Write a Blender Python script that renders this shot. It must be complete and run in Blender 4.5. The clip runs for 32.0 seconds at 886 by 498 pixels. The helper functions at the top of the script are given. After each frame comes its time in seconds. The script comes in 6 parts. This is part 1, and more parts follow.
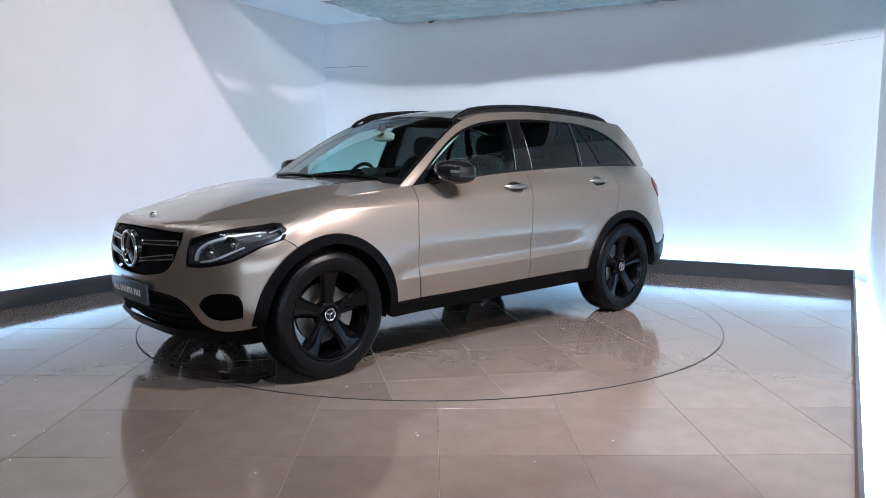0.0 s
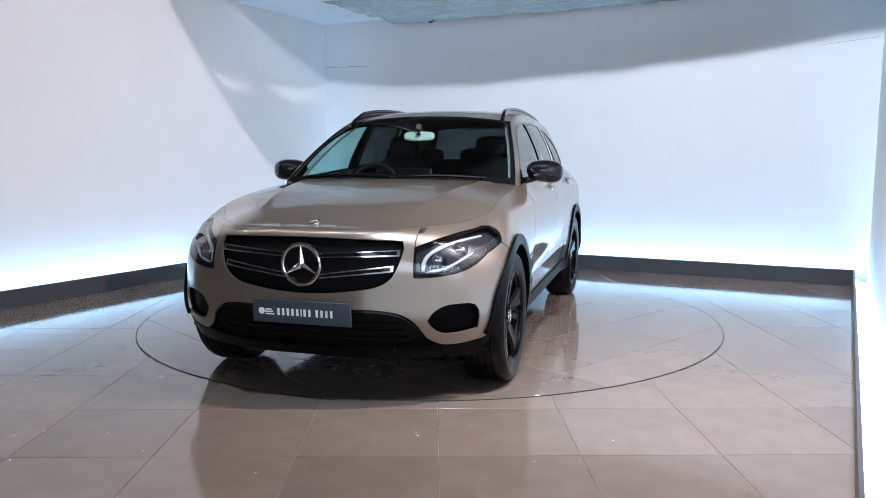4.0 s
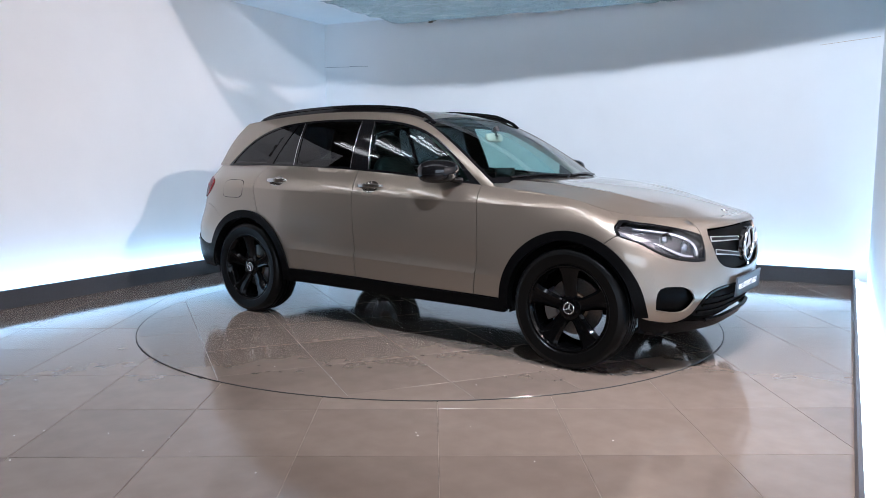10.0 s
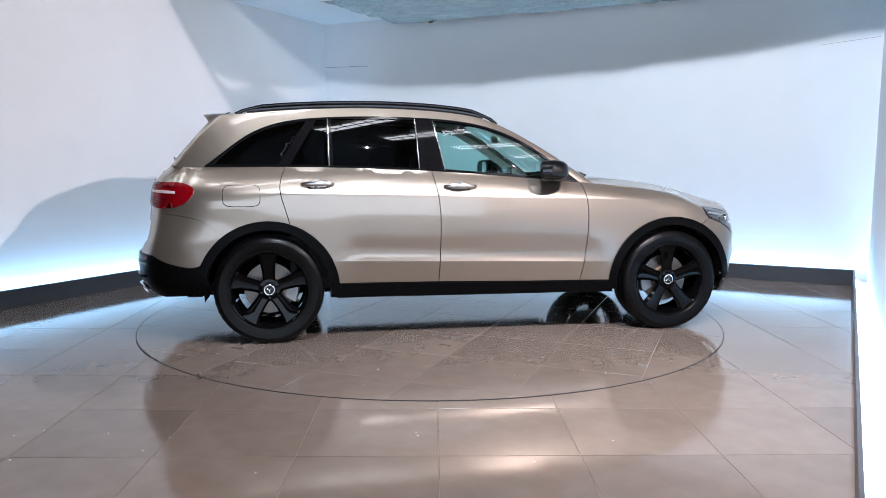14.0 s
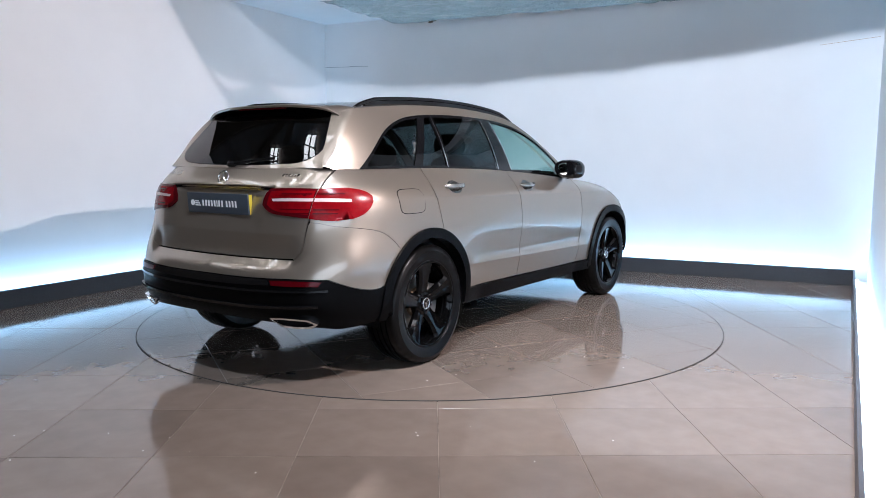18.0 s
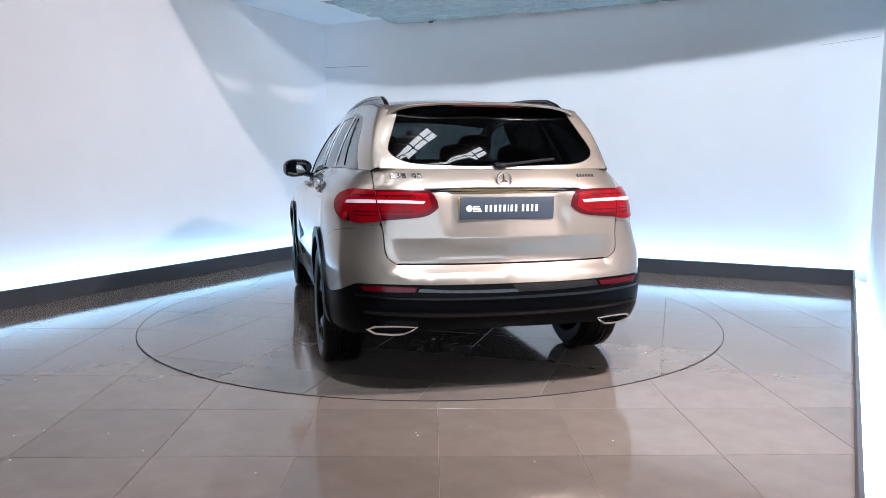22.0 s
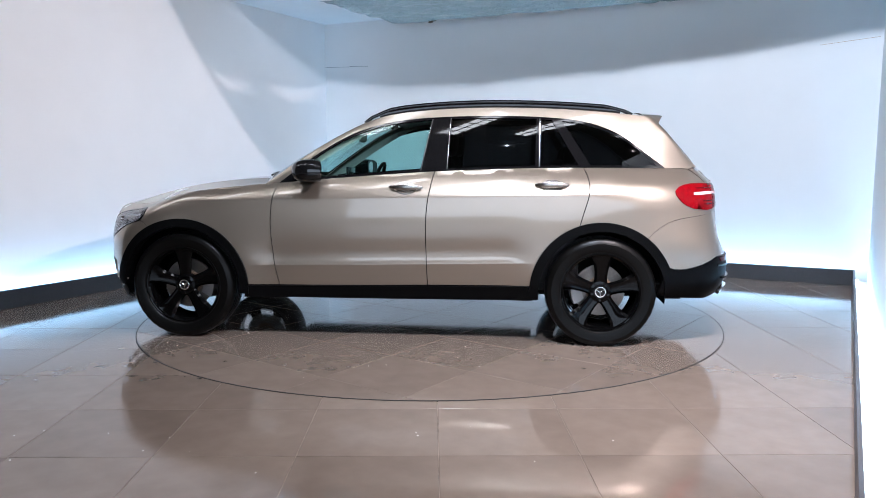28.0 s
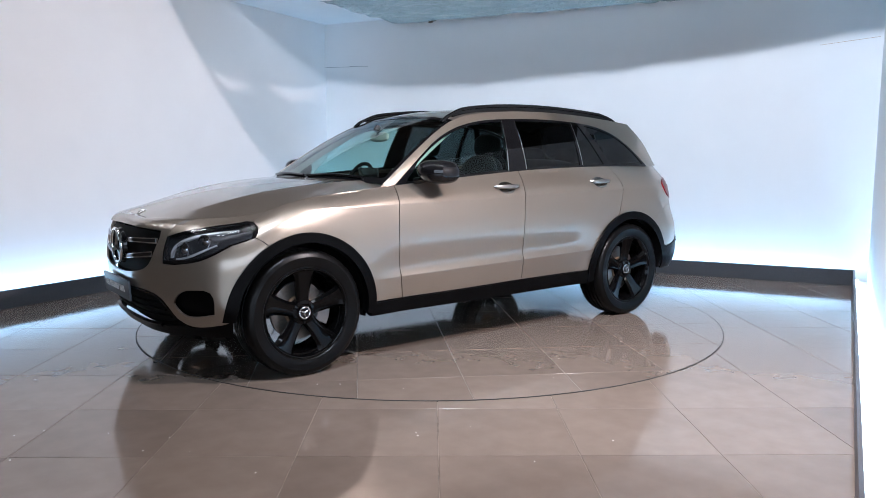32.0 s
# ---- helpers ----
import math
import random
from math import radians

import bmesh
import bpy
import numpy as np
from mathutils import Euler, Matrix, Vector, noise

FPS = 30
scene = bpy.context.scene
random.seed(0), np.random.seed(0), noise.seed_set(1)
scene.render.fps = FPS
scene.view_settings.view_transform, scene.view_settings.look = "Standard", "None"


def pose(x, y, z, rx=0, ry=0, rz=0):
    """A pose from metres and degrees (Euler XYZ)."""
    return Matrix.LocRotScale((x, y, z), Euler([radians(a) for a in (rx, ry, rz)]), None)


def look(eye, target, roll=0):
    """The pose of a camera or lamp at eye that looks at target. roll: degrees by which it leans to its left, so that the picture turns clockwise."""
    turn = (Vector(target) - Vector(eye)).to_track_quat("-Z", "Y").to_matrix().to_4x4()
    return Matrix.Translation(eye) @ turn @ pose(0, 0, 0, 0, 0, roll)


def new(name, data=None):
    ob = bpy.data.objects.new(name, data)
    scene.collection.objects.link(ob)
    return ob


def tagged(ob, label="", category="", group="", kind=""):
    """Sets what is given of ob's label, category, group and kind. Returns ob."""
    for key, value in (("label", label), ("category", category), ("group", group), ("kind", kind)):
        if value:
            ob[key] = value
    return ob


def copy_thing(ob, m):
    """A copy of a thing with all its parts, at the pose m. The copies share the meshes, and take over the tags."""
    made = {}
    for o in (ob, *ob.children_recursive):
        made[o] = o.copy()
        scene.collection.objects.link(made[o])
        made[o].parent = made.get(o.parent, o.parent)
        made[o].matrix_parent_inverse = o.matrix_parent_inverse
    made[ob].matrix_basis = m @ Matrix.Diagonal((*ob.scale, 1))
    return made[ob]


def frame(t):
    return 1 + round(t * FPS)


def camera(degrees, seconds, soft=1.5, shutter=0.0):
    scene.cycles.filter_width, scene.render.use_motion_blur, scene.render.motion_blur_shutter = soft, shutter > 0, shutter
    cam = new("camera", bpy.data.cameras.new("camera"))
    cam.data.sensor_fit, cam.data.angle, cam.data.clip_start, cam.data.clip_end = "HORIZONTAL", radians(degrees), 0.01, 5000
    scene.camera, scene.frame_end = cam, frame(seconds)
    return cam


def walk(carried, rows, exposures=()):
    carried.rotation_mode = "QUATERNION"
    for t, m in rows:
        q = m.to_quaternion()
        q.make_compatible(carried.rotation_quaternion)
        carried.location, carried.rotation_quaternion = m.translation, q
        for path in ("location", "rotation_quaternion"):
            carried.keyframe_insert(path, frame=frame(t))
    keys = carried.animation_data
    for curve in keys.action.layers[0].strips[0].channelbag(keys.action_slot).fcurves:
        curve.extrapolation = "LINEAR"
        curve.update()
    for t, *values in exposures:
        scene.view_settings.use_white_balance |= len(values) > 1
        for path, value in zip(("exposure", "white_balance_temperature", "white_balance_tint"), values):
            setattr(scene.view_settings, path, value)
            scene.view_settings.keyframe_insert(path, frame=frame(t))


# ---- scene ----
# ---------------------------------------------------------------- camera
# a fixed camera beside the right-hand wall of the display bay
EYE = (0.0, -6.022, 1.2556)
cam = camera(60.96, 32.0, soft=0.6)
VIEW = pose(*EYE) @ pose(0, 0, 0, 0, 0, -0.871) @ pose(0, 0, 0, 90 - 6.889, 0, 0) @ pose(0, 0, 0, 0, 0, 0.128)
walk(cam, [(0, VIEW), (32, VIEW)], exposures=[(0, 0.58, 5680, 10), (32, 0.58, 5680, 10)])

# the turntable turns about the world's z axis: seconds and the car's heading
TURN = [(0.0, 221.8), (0.5, 222.2), (1.0, 223.4), (1.5, 226.0), (2.0, 229.9), (2.5, 235.0), (3.0, 240.9), (3.5, 246.8),
        (4.5, 258.8), (5.5, 270.7), (6.0, 276.8), (7.0, 288.7), (8.0, 300.4), (9.0, 311.8), (10.0, 323.0), (11.0, 334.2),
        (12.0, 345.7), (13.0, 357.3), (14.0, 368.9), (15.5, 386.2), (17.0, 403.4), (18.0, 415.0), (19.0, 426.9),
        (20.0, 439.0), (21.0, 451.1), (22.0, 463.2), (23.0, 475.1), (24.0, 487.0), (25.0, 498.8), (26.5, 516.4),
        (27.5, 528.1), (28.0, 533.8), (29.0, 545.4), (30.0, 557.0), (30.5, 562.6), (31.0, 568.0), (31.5, 572.9), (32.0, 576.9)]
# where the turntable's axis stands in the car's own space
AXIS_X, AXIS_Y = -0.2016, -0.0728

# ---------------------------------------------------------------- light
world = bpy.data.worlds.new("world")
scene.world = world
world.use_nodes = True
world.node_tree.nodes["Background"].inputs["Color"].default_value = (0.75, 0.8, 0.9, 1)
world.node_tree.nodes["Background"].inputs["Strength"].default_value = 0.15


def lamp(name, kind, m, power, colour, size=0.1, size_y=0.1, cone=60, blend=0.1):
    data = bpy.data.lights.new(name, kind)
    data.energy, data.color = power, colour
    if kind == "AREA":
        data.shape, data.size, data.size_y = "RECTANGLE", size, size_y
    else:
        data.shadow_soft_size = size
    if kind == "SPOT":
        data.spot_size, data.spot_blend = radians(cone), blend
    ob = new(name, data)
    ob.matrix_basis = m
    return ob


# ---------------------------------------------------------------- plan of the bay
def flat(a):
    return Vector((math.cos(radians(a)), math.sin(radians(a))))


def meet(p, d, q, e):
    k = ((q.x - p.x) * e.y - (q.y - p.y) * e.x) / (d.x * e.y - d.y * e.x)
    return p + d * k


LEFT_P, LEFT_D = Vector((-3.505, 0.245)), flat(60.7)
BACK_P, BACK_D = Vector((3.217, 1.829)), flat(-26.05)
RIGHT_P, RIGHT_D = Vector((2.562, -1.605)), flat(60.9)
LEFT_N = Vector((-LEFT_D.y, LEFT_D.x))
BACK_N = Vector((-BACK_D.y, BACK_D.x))
RIGHT_N = Vector((RIGHT_D.y, -RIGHT_D.x))
CEIL, TROUGH, KERB = 3.0, 0.13, 0.155
HALL_END = -16.0


def line(p, d, n, off):
    return p + n * off, d


# ---------------------------------------------------------------- materials
def material(name, colour, rough=0.5, metal=0.0, grain=None, bump=0.0, bump_scale=200.0, spread=0.0, coat=0.0, emit=None, stain=None, ior=1.5, spec=0.5, even=False):
    """A procedural surface. grain: (scale, amount) of fine mottling; stain: (scale, amount) of broad wear; spread: tone by piece."""
    m = bpy.data.materials.new(name)
    m.use_nodes = True
    nt = m.node_tree
    n, l = nt.nodes, nt.links
    b = n["Principled BSDF"]
    b.inputs["Roughness"].default_value = rough
    b.inputs["Metallic"].default_value = metal
    b.inputs["Coat Weight"].default_value = coat
    b.inputs["Coat Roughness"].default_value = 0.03
    b.inputs["IOR"].default_value = ior
    b.inputs["Specular IOR Level"].default_value = spec
    b.inputs["Base Color"].default_value = (*colour, 1)
    where = n.new("ShaderNodeTexCoord").outputs["Object"]
    last = None
    for k, layer in enumerate((grain, stain)):
        if layer:
            tex = n.new("ShaderNodeTexNoise")
            tex.inputs["Scale"].default_value = layer[0]
            tex.inputs["Detail"].default_value = 5
            l.new(where, tex.inputs["Vector"])
            ramp = n.new("ShaderNodeMapRange")
            ramp.inputs["From Min"].default_value, ramp.inputs["From Max"].default_value = 0.3, 0.7
            ramp.inputs["To Min"].default_value, ramp.inputs["To Max"].default_value = 1 - layer[1], 1 + layer[1]
            l.new(tex.outputs["Fac"], ramp.inputs["Value"])
            if last is None:
                last = ramp.outputs[0]
            else:
                mul = n.new("ShaderNodeMath")
                mul.operation = "MULTIPLY"
                l.new(last, mul.inputs[0]), l.new(ramp.outputs[0], mul.inputs[1])
                last = mul.outputs[0]
            rmix = n.new("ShaderNodeMapRange")
            rmix.inputs["To Min"].default_value, rmix.inputs["To Max"].default_value = rough * 0.9, min(1, rough * 1.1)
            l.new(tex.outputs["Fac"], rmix.inputs["Value"])
            if not even:
                l.new(rmix.outputs[0], b.inputs["Roughness"])
    if spread:
        info = n.new("ShaderNodeObjectInfo")
        ramp = n.new("ShaderNodeMapRange")
        ramp.inputs["To Min"].default_value, ramp.inputs["To Max"].default_value = 1 - spread, 1 + spread
        l.new(info.outputs["Random"], ramp.inputs["Value"])
        if last is None:
            last = ramp.outputs[0]
        else:
            mul = n.new("ShaderNodeMath")
            mul.operation = "MULTIPLY"
            l.new(last, mul.inputs[0]), l.new(ramp.outputs[0], mul.inputs[1])
            last = mul.outputs[0]
    if last is not None:
        mix = n.new("ShaderNodeVectorMath")
        mix.operation = "SCALE"
        mix.inputs[0].default_value = colour
        l.new(last, mix.inputs["Scale"])
        l.new(mix.outputs[0], b.inputs["Base Color"])
    if bump:
        tex = n.new("ShaderNodeTexNoise")
        tex.inputs["Scale"].default_value = bump_scale
        tex.inputs["Detail"].default_value = 4
        l.new(where, tex.inputs["Vector"])
        bp = n.new("ShaderNodeBump")
        bp.inputs["Strength"].default_value = bump
        bp.inputs["Distance"].default_value = 0.002
        l.new(tex.outputs["Fac"], bp.inputs["Height"])
        l.new(bp.outputs[0], b.inputs["Normal"])
    if emit:
        b.inputs["Emission Color"].default_value = (*emit[0], 1)
        b.inputs["Emission Strength"].default_value = emit[1]
    return m


M_WALL = material("wall_paint", (0.80, 0.80, 0.80), 0.6, grain=(3, 0.012), stain=(0.7, 0.02), bump=0.12, bump_scale=90)
M_CEIL = material("ceiling_paint", (0.78, 0.79, 0.80), 0.7, grain=(4, 0.02))
M_KERB = material("kerb_vinyl", (0.055, 0.058, 0.065), 0.45, grain=(60, 0.08), stain=(2, 0.10), bump=0.1)
M_TILE = material("porcelain_tile", (0.155, 0.125, 0.102), 0.075, grain=(7, 0.07), stain=(0.9, 0.08), spread=0.10, ior=1.62, even=True)
M_GROUT = material("grout", (0.17, 0.135, 0.105), 0.8, grain=(40, 0.15))
M_RING = material("ring_rubber", (0.015, 0.015, 0.016), 0.6)
M_DISC = material("disc_bed", (0.15, 0.13, 0.11), 0.7, grain=(40, 0.15))
# glow of the added fill panels that brighten the car's hall-facing sides
M_FILL = material("fill_panel_glow", (0.8, 0.8, 0.8), 0.5, emit=((0.78, 0.85, 0.92), 2.5))
M_HALL = material("hall_wall", (0.34, 0.28, 0.23), 0.8, grain=(3, 0.15), stain=(0.8, 0.15))
M_HALLFLOOR = material("hall_floor", (0.26, 0.22, 0.19), 0.3, grain=(9, 0.08), stain=(0.8, 0.15))
M_ROOF = material("hall_roof", (0.10, 0.085, 0.07), 0.8, grain=(2, 0.2))
M_STEEL = material("black_steel", (0.02, 0.02, 0.02), 0.5)
M_LIGHTPANE = material("bright_pane", (0.8, 0.8, 0.8), 0.4, emit=((1.0, 0.95, 0.90), 9.0))
M_LED = material("led_strip", (0.9, 0.9, 0.9), 0.4, emit=((0.75, 0.93, 1.0), 6.0))


def foil_material():
    m = material("crinkled_foil", (0.75, 0.92, 0.95), 0.16, metal=0.6)
    nt = m.node_tree
    n, l = nt.nodes, nt.links
    co = n.new("ShaderNodeTexCoord")
    mp = n.new("ShaderNodeMapping")
    mp.inputs["Scale"].default_value = (0.9, 3.2, 1)
    mp.inputs["Rotation"].default_value = (0, 0, 0.45)
    l.new(co.outputs["Object"], mp.inputs["Vector"])
    w = n.new("ShaderNodeTexNoise")
    w.inputs["Scale"].default_value, w.inputs["Detail"].default_value, w.inputs["Distortion"].default_value = 7, 8, 2.5
    l.new(mp.outputs[0], w.inputs["Vector"])
    b = n.new("ShaderNodeBump")
    b.inputs["Strength"].default_value, b.inputs["Distance"].default_value = 1.0, 0.12
    l.new(w.outputs["Fac"], b.inputs["Height"])
    l.new(b.outputs[0], n["Principled BSDF"].inputs["Normal"])
    return m


M_FOIL = foil_material()


def smeared(m):
    """Long faint wipe marks in the gloss."""
    n, l = m.node_tree.nodes, m.node_tree.links
    co = n.new("ShaderNodeTexCoord")
    mp = n.new("ShaderNodeMapping")
    mp.inputs["Scale"].default_value = (1.2, 9.0, 1)
    mp.inputs["Rotation"].default_value = (0, 0, 0.3)
    l.new(co.outputs["Object"], mp.inputs["Vector"])
    w = n.new("ShaderNodeTexNoise")
    w.inputs["Scale"].default_value, w.inputs["Detail"].default_value, w.inputs["Distortion"].default_value = 2.2, 6, 1.2
    l.new(mp.outputs[0], w.inputs["Vector"])
    r = n.new("ShaderNodeMapRange")
    r.inputs["From Min"].default_value, r.inputs["From Max"].default_value = 0.35, 0.75
    r.inputs["To Min"].default_value, r.inputs["To Max"].default_value = 0.055, 0.13
    l.new(w.outputs["Fac"], r.inputs["Value"])
    l.new(r.outputs[0], n["Principled BSDF"].inputs["Roughness"])


smeared(M_TILE)


# ---------------------------------------------------------------- mesh helpers
def mesh_object(name, verts, faces, mat, parent=None, label="", smooth=False):
    me = bpy.data.meshes.new(name)
    me.from_pydata([tuple(v) for v in verts], [], [tuple(f) for f in faces])
    me.materials.append(mat)
    if smooth:
        me.shade_smooth()
    ob = new(name, me)
    if parent is not None:
        ob.parent = parent
    if label:
        ob["label"] = label
    return ob


def part(name, bm, mat, parent, label="", smooth=True):
    me = bpy.data.meshes.new(name)
    bmesh.ops.recalc_face_normals(bm, faces=bm.faces)
    bm.to_mesh(me)
    bm.free()
    me.materials.append(mat)
    if smooth:
        me.shade_smooth()
        me.set_sharp_from_angle(angle=radians(35))
    ob = new(name, me)
    if parent is not None:
        ob.parent = parent
    if label:
        ob["label"] = label
    return ob


def box(bm, x0, x1, y0, y1, z0, z1, bevel=0.0, m=None):
    got = bmesh.ops.create_cube(bm, size=1)["verts"]
    for v in got:
        v.co = Vector(((x0 + x1) / 2 + v.co.x * (x1 - x0), (y0 + y1) / 2 + v.co.y * (y1 - y0), (z0 + z1) / 2 + v.co.z * (z1 - z0)))
    if bevel:
        edges = list({e for v in got for e in v.link_edges})
        got = bmesh.ops.bevel(bm, geom=edges, offset=bevel, segments=2, affect="EDGES", profile=0.6)["verts"]
    if m is not None:
        bmesh.ops.transform(bm, matrix=m, verts=list({v for v in got}))
    return got


def prism(bm, ring, z0, z1):
    """An upright solid over a plan ring of (x, y)."""
    low = [bm.verts.new((p[0], p[1], z0)) for p in ring]
    high = [bm.verts.new((p[0], p[1], z1)) for p in ring]
    k = len(ring)
    bm.faces.new(low[::-1]), bm.faces.new(high)
    for i in range(k):
        bm.faces.new((low[i], low[(i + 1) % k], high[(i + 1) % k], high[i]))


# ---------------------------------------------------------------- the bay: walls, kerbs, strips of light
lw, bw, rw = line(LEFT_P, LEFT_D, LEFT_N, TROUGH), line(BACK_P, BACK_D, BACK_N, TROUGH), line(RIGHT_P, RIGHT_D, RIGHT_N, TROUGH)
W_LB, W_RB = meet(*lw, *bw), meet(*rw, *bw)
K_LB, K_RB = meet(LEFT_P, LEFT_D, BACK_P, BACK_D), meet(RIGHT_P, RIGHT_D, BACK_P, BACK_D)
THICK = 0.2
L_FAR = W_LB - LEFT_D * 5.35
R_FAR = W_RB - RIGHT_D * 5.85


def wall_piece(name, a, b, n, z0, z1, mat, thick=THICK):
    bm = bmesh.new()
    prism(bm, [a, b, b + n * thick, a + n * thick], z0, z1)
    return tagged(part(name, bm, mat, None, smooth=False), kind="structure")


tagged(wall_piece("wall_left", L_FAR, W_LB + LEFT_D * 0.3, LEFT_N, 0, CEIL, M_WALL), "smooth white painted wall washed by blue-white light", "wall")
tagged(wall_piece("wall_back", W_LB - BACK_D * 0.0, W_RB + BACK_D * 0.3, BACK_N, 0, CEIL, M_WALL), "smooth white painted wall behind the turntable", "wall")
tagged(wall_piece("wall_right", R_FAR, W_RB, RIGHT_N, 0, CEIL, M_WALL), "white painted wall beside the turntable", "wall")


def kerb_run(name, a, b, n):
    k = wall_piece(name, a, b, n, 0, KERB, M_KERB, 0.018)
    return tagged(k, "dark grey upstand hiding a strip of light", "kerb")


K_LF, K_RF = K_LB - LEFT_D * 5.3, K_RB - RIGHT_D * 5.8
kerb_run("kerb_left", K_LF, K_LB, LEFT_N)
kerb_run("kerb_back", K_LB, K_RB, BACK_N)
kerb_run("kerb_right", K_RF, K_RB, RIGHT_N)


def led_run(a, b, n, power, colour=(0.30, 0.65, 1.0)):
    """A strip of light lying in the trough, thrown up at the wall."""
    d = (b - a).normalized()
    mid = (a + b) / 2 + n * 0.036
    x = Vector((d.x, d.y, 0))
    up = Vector((n.x * 0.1, n.y * 0.1, 1)).normalized()
    z = -up
    y = z.cross(x)
    m = Matrix((x, y, z)).transposed().to_4x4()
    m.translation = (mid.x, mid.y, 0.075)
    ob = lamp("led_strip_light", "AREA", m, power, colour, size=(b - a).length - 0.1, size_y=0.03)
    bm = bmesh.new()
    prism(bm, [a + n * 0.021 + d * 0.05, b + n * 0.021 - d * 0.05, b + n * 0.051 - d * 0.05, a + n * 0.051 + d * 0.05], 0.055, 0.07)
    tagged(part("led_strip", bm, M_LED, None, smooth=False), "thin white strip light in the trough behind the kerb", "strip light", "strips of light", "structure")
    return ob


LED_POWER = 23
led_run(K_LF, K_LB, LEFT_N, LED_POWER * 0.62)
led_run(K_LB, K_RB, BACK_N, LED_POWER * 0.75)
led_run(K_RF, K_RB, RIGHT_N, LED_POWER * 0.68)

# white boards that floor the troughs
for a, b, n in ((K_LF, K_LB, LEFT_N), (K_LB, K_RB, BACK_N), (K_RF, K_RB, RIGHT_N)):
    tagged(wall_piece("trough_base", a + n * 0.0185, b + n * 0.0185, n, 0.001, 0.045, M_WALL, TROUGH - 0.019), "white board along the foot of the wall", "trough board")

# hairline scuffs on the walls
bm = bmesh.new()
for s0, s1, z in ((0.0, 0.42, 2.445), (0.38, 0.66, 2.442)):
    a, b = W_LB + BACK_D * s0 - BACK_N * 0.002, W_LB + BACK_D * s1 - BACK_N * 0.002
    vs = [bm.verts.new((p.x, p.y, q)) for p, q in ((a, z), (b, z - 0.01), (b, z - 0.006), (a, z + 0.004))]
    bm.faces.new(vs)
M_CRACK = material("hairline", (0.22, 0.24, 0.26), 0.8)
tagged(part("wall_crack", bm, M_CRACK, None, smooth=False), "thin dark hairline crack in the wall paint", "crack", kind="structure")
bm = bmesh.new()
a, b = W_RB - BACK_D * 0.03 - BACK_N * 0.002, W_RB - BACK_D * 0.55 - BACK_N * 0.002
vs = [bm.verts.new((p.x, p.y, q)) for p, q in ((a, 2.435), (b, 2.385), (b, 2.389), (a, 2.439))]
bm.faces.new(vs)
tagged(part("wall_joint", bm, material("joint_line", (0.5, 0.36, 0.25), 0.8), None, smooth=False), "thin tan joint line across the white wall", "joint", kind="structure")

# ceiling over the bay, with its crinkled reflective film
bm = bmesh.new()
prism(bm, [W_LB - LEFT_D * 1.75 + LEFT_N * 0.2, W_LB + LEFT_N * 0.2 + BACK_N * 0.2, W_RB + BACK_N * 0.2 + RIGHT_N * 0.2, W_RB - RIGHT_D * 0.95 + RIGHT_N * 0.2], CEIL, CEIL + 0.15)
tagged(part("ceiling", bm, M_CEIL, None, smooth=False), "plain white ceiling over the display bay", "ceiling", kind="structure")
bm = bmesh.new()
nu, nv = 130, 90
F0 = W_RB - BACK_N * 0.06 - RIGHT_N * 0.05
span_u = (W_RB - W_LB).length - 1.15
grid = []
for i in range(nu + 1):
    row = []
    for j in range(nv + 1):
        u, v = i / nu * span_u, j / nv * (0.90 + 0.65 * i / nu)
        p = F0 - BACK_D * u - RIGHT_D * v
        z = 2.925 + 0.022 * noise.noise((u * 3.1, v * 4.2, 0)) + 0.016 * noise.noise((u * 8 + v * 5, v * 11, 3)) + 0.007 * noise.noise((u * 19 + v * 9, v * 26, 5))
        row.append(bm.verts.new((p.x, p.y, z)))
    grid.append(row)
for i in range(nu):
    for j in range(nv):
        bm.faces.new((grid[i][j], grid[i][j + 1], grid[i + 1][j + 1], grid[i + 1][j]))
tagged(part("ceiling_film", bm, M_FOIL, None), "crinkled silvery reflective film stretched under the ceiling", "ceiling film", kind="structure")

# a torn brown scrap of tape at the film's edge
bm = bmesh.new()
p0 = W_LB + BACK_D * 1.56 - BACK_N * 0.02
for k, (du, w, dz) in enumerate(((-0.06, 0.05, 0.0), (-0.01, 0.06, -0.022), (0.05, 0.045, -0.006))):
    a, b = p0 + BACK_D * du, p0 + BACK_D * (du + w)
    top = [bm.verts.new((q.x - BACK_N.x * d, q.y - BACK_N.y * d, z)) for q, d, z in ((a, 0.0, 2.955), (b, 0.0, 2.955), (b, 0.02, 2.93 + dz), (a, 0.03, 2.925 + dz))]
    bm.faces.new(top)
    low = [bm.verts.new(v.co - Vector((BACK_N.x, BACK_N.y, 0)) * 0.004) for v in top]
    bm.faces.new(low[::-1])
    for i in range(4):
        bm.faces.new((top[i], low[i], low[(i + 1) % 4], top[(i + 1) % 4]))
tagged(part("tape_scrap", bm, material("brown_tape", (0.10, 0.06, 0.035), 0.6, grain=(80, 0.3)), None, smooth=False), "torn brown scrap of tape at the edge of the film", "tape", kind="structure")

# ---------------------------------------------------------------- the dark hall in front of the bay
bm = bmesh.new()
prism(bm, [(-16, HALL_END), (14, HALL_END), (14, 8), (-16, 8)], -0.25, -0.0025)
tagged(part("ground", bm, M_GROUT, None, smooth=False), "grey-brown screed under the tiles", "floor", kind="structure")

HALL_H = 5.4


def slab(name, x0, x1, y0, y1, z0, z1, mat, label, category):
    bm = bmesh.new()
    box(bm, x0, x1, y0, y1, z0, z1)
    return tagged(part(name, bm, mat, None, smooth=False), label, category, kind="structure")


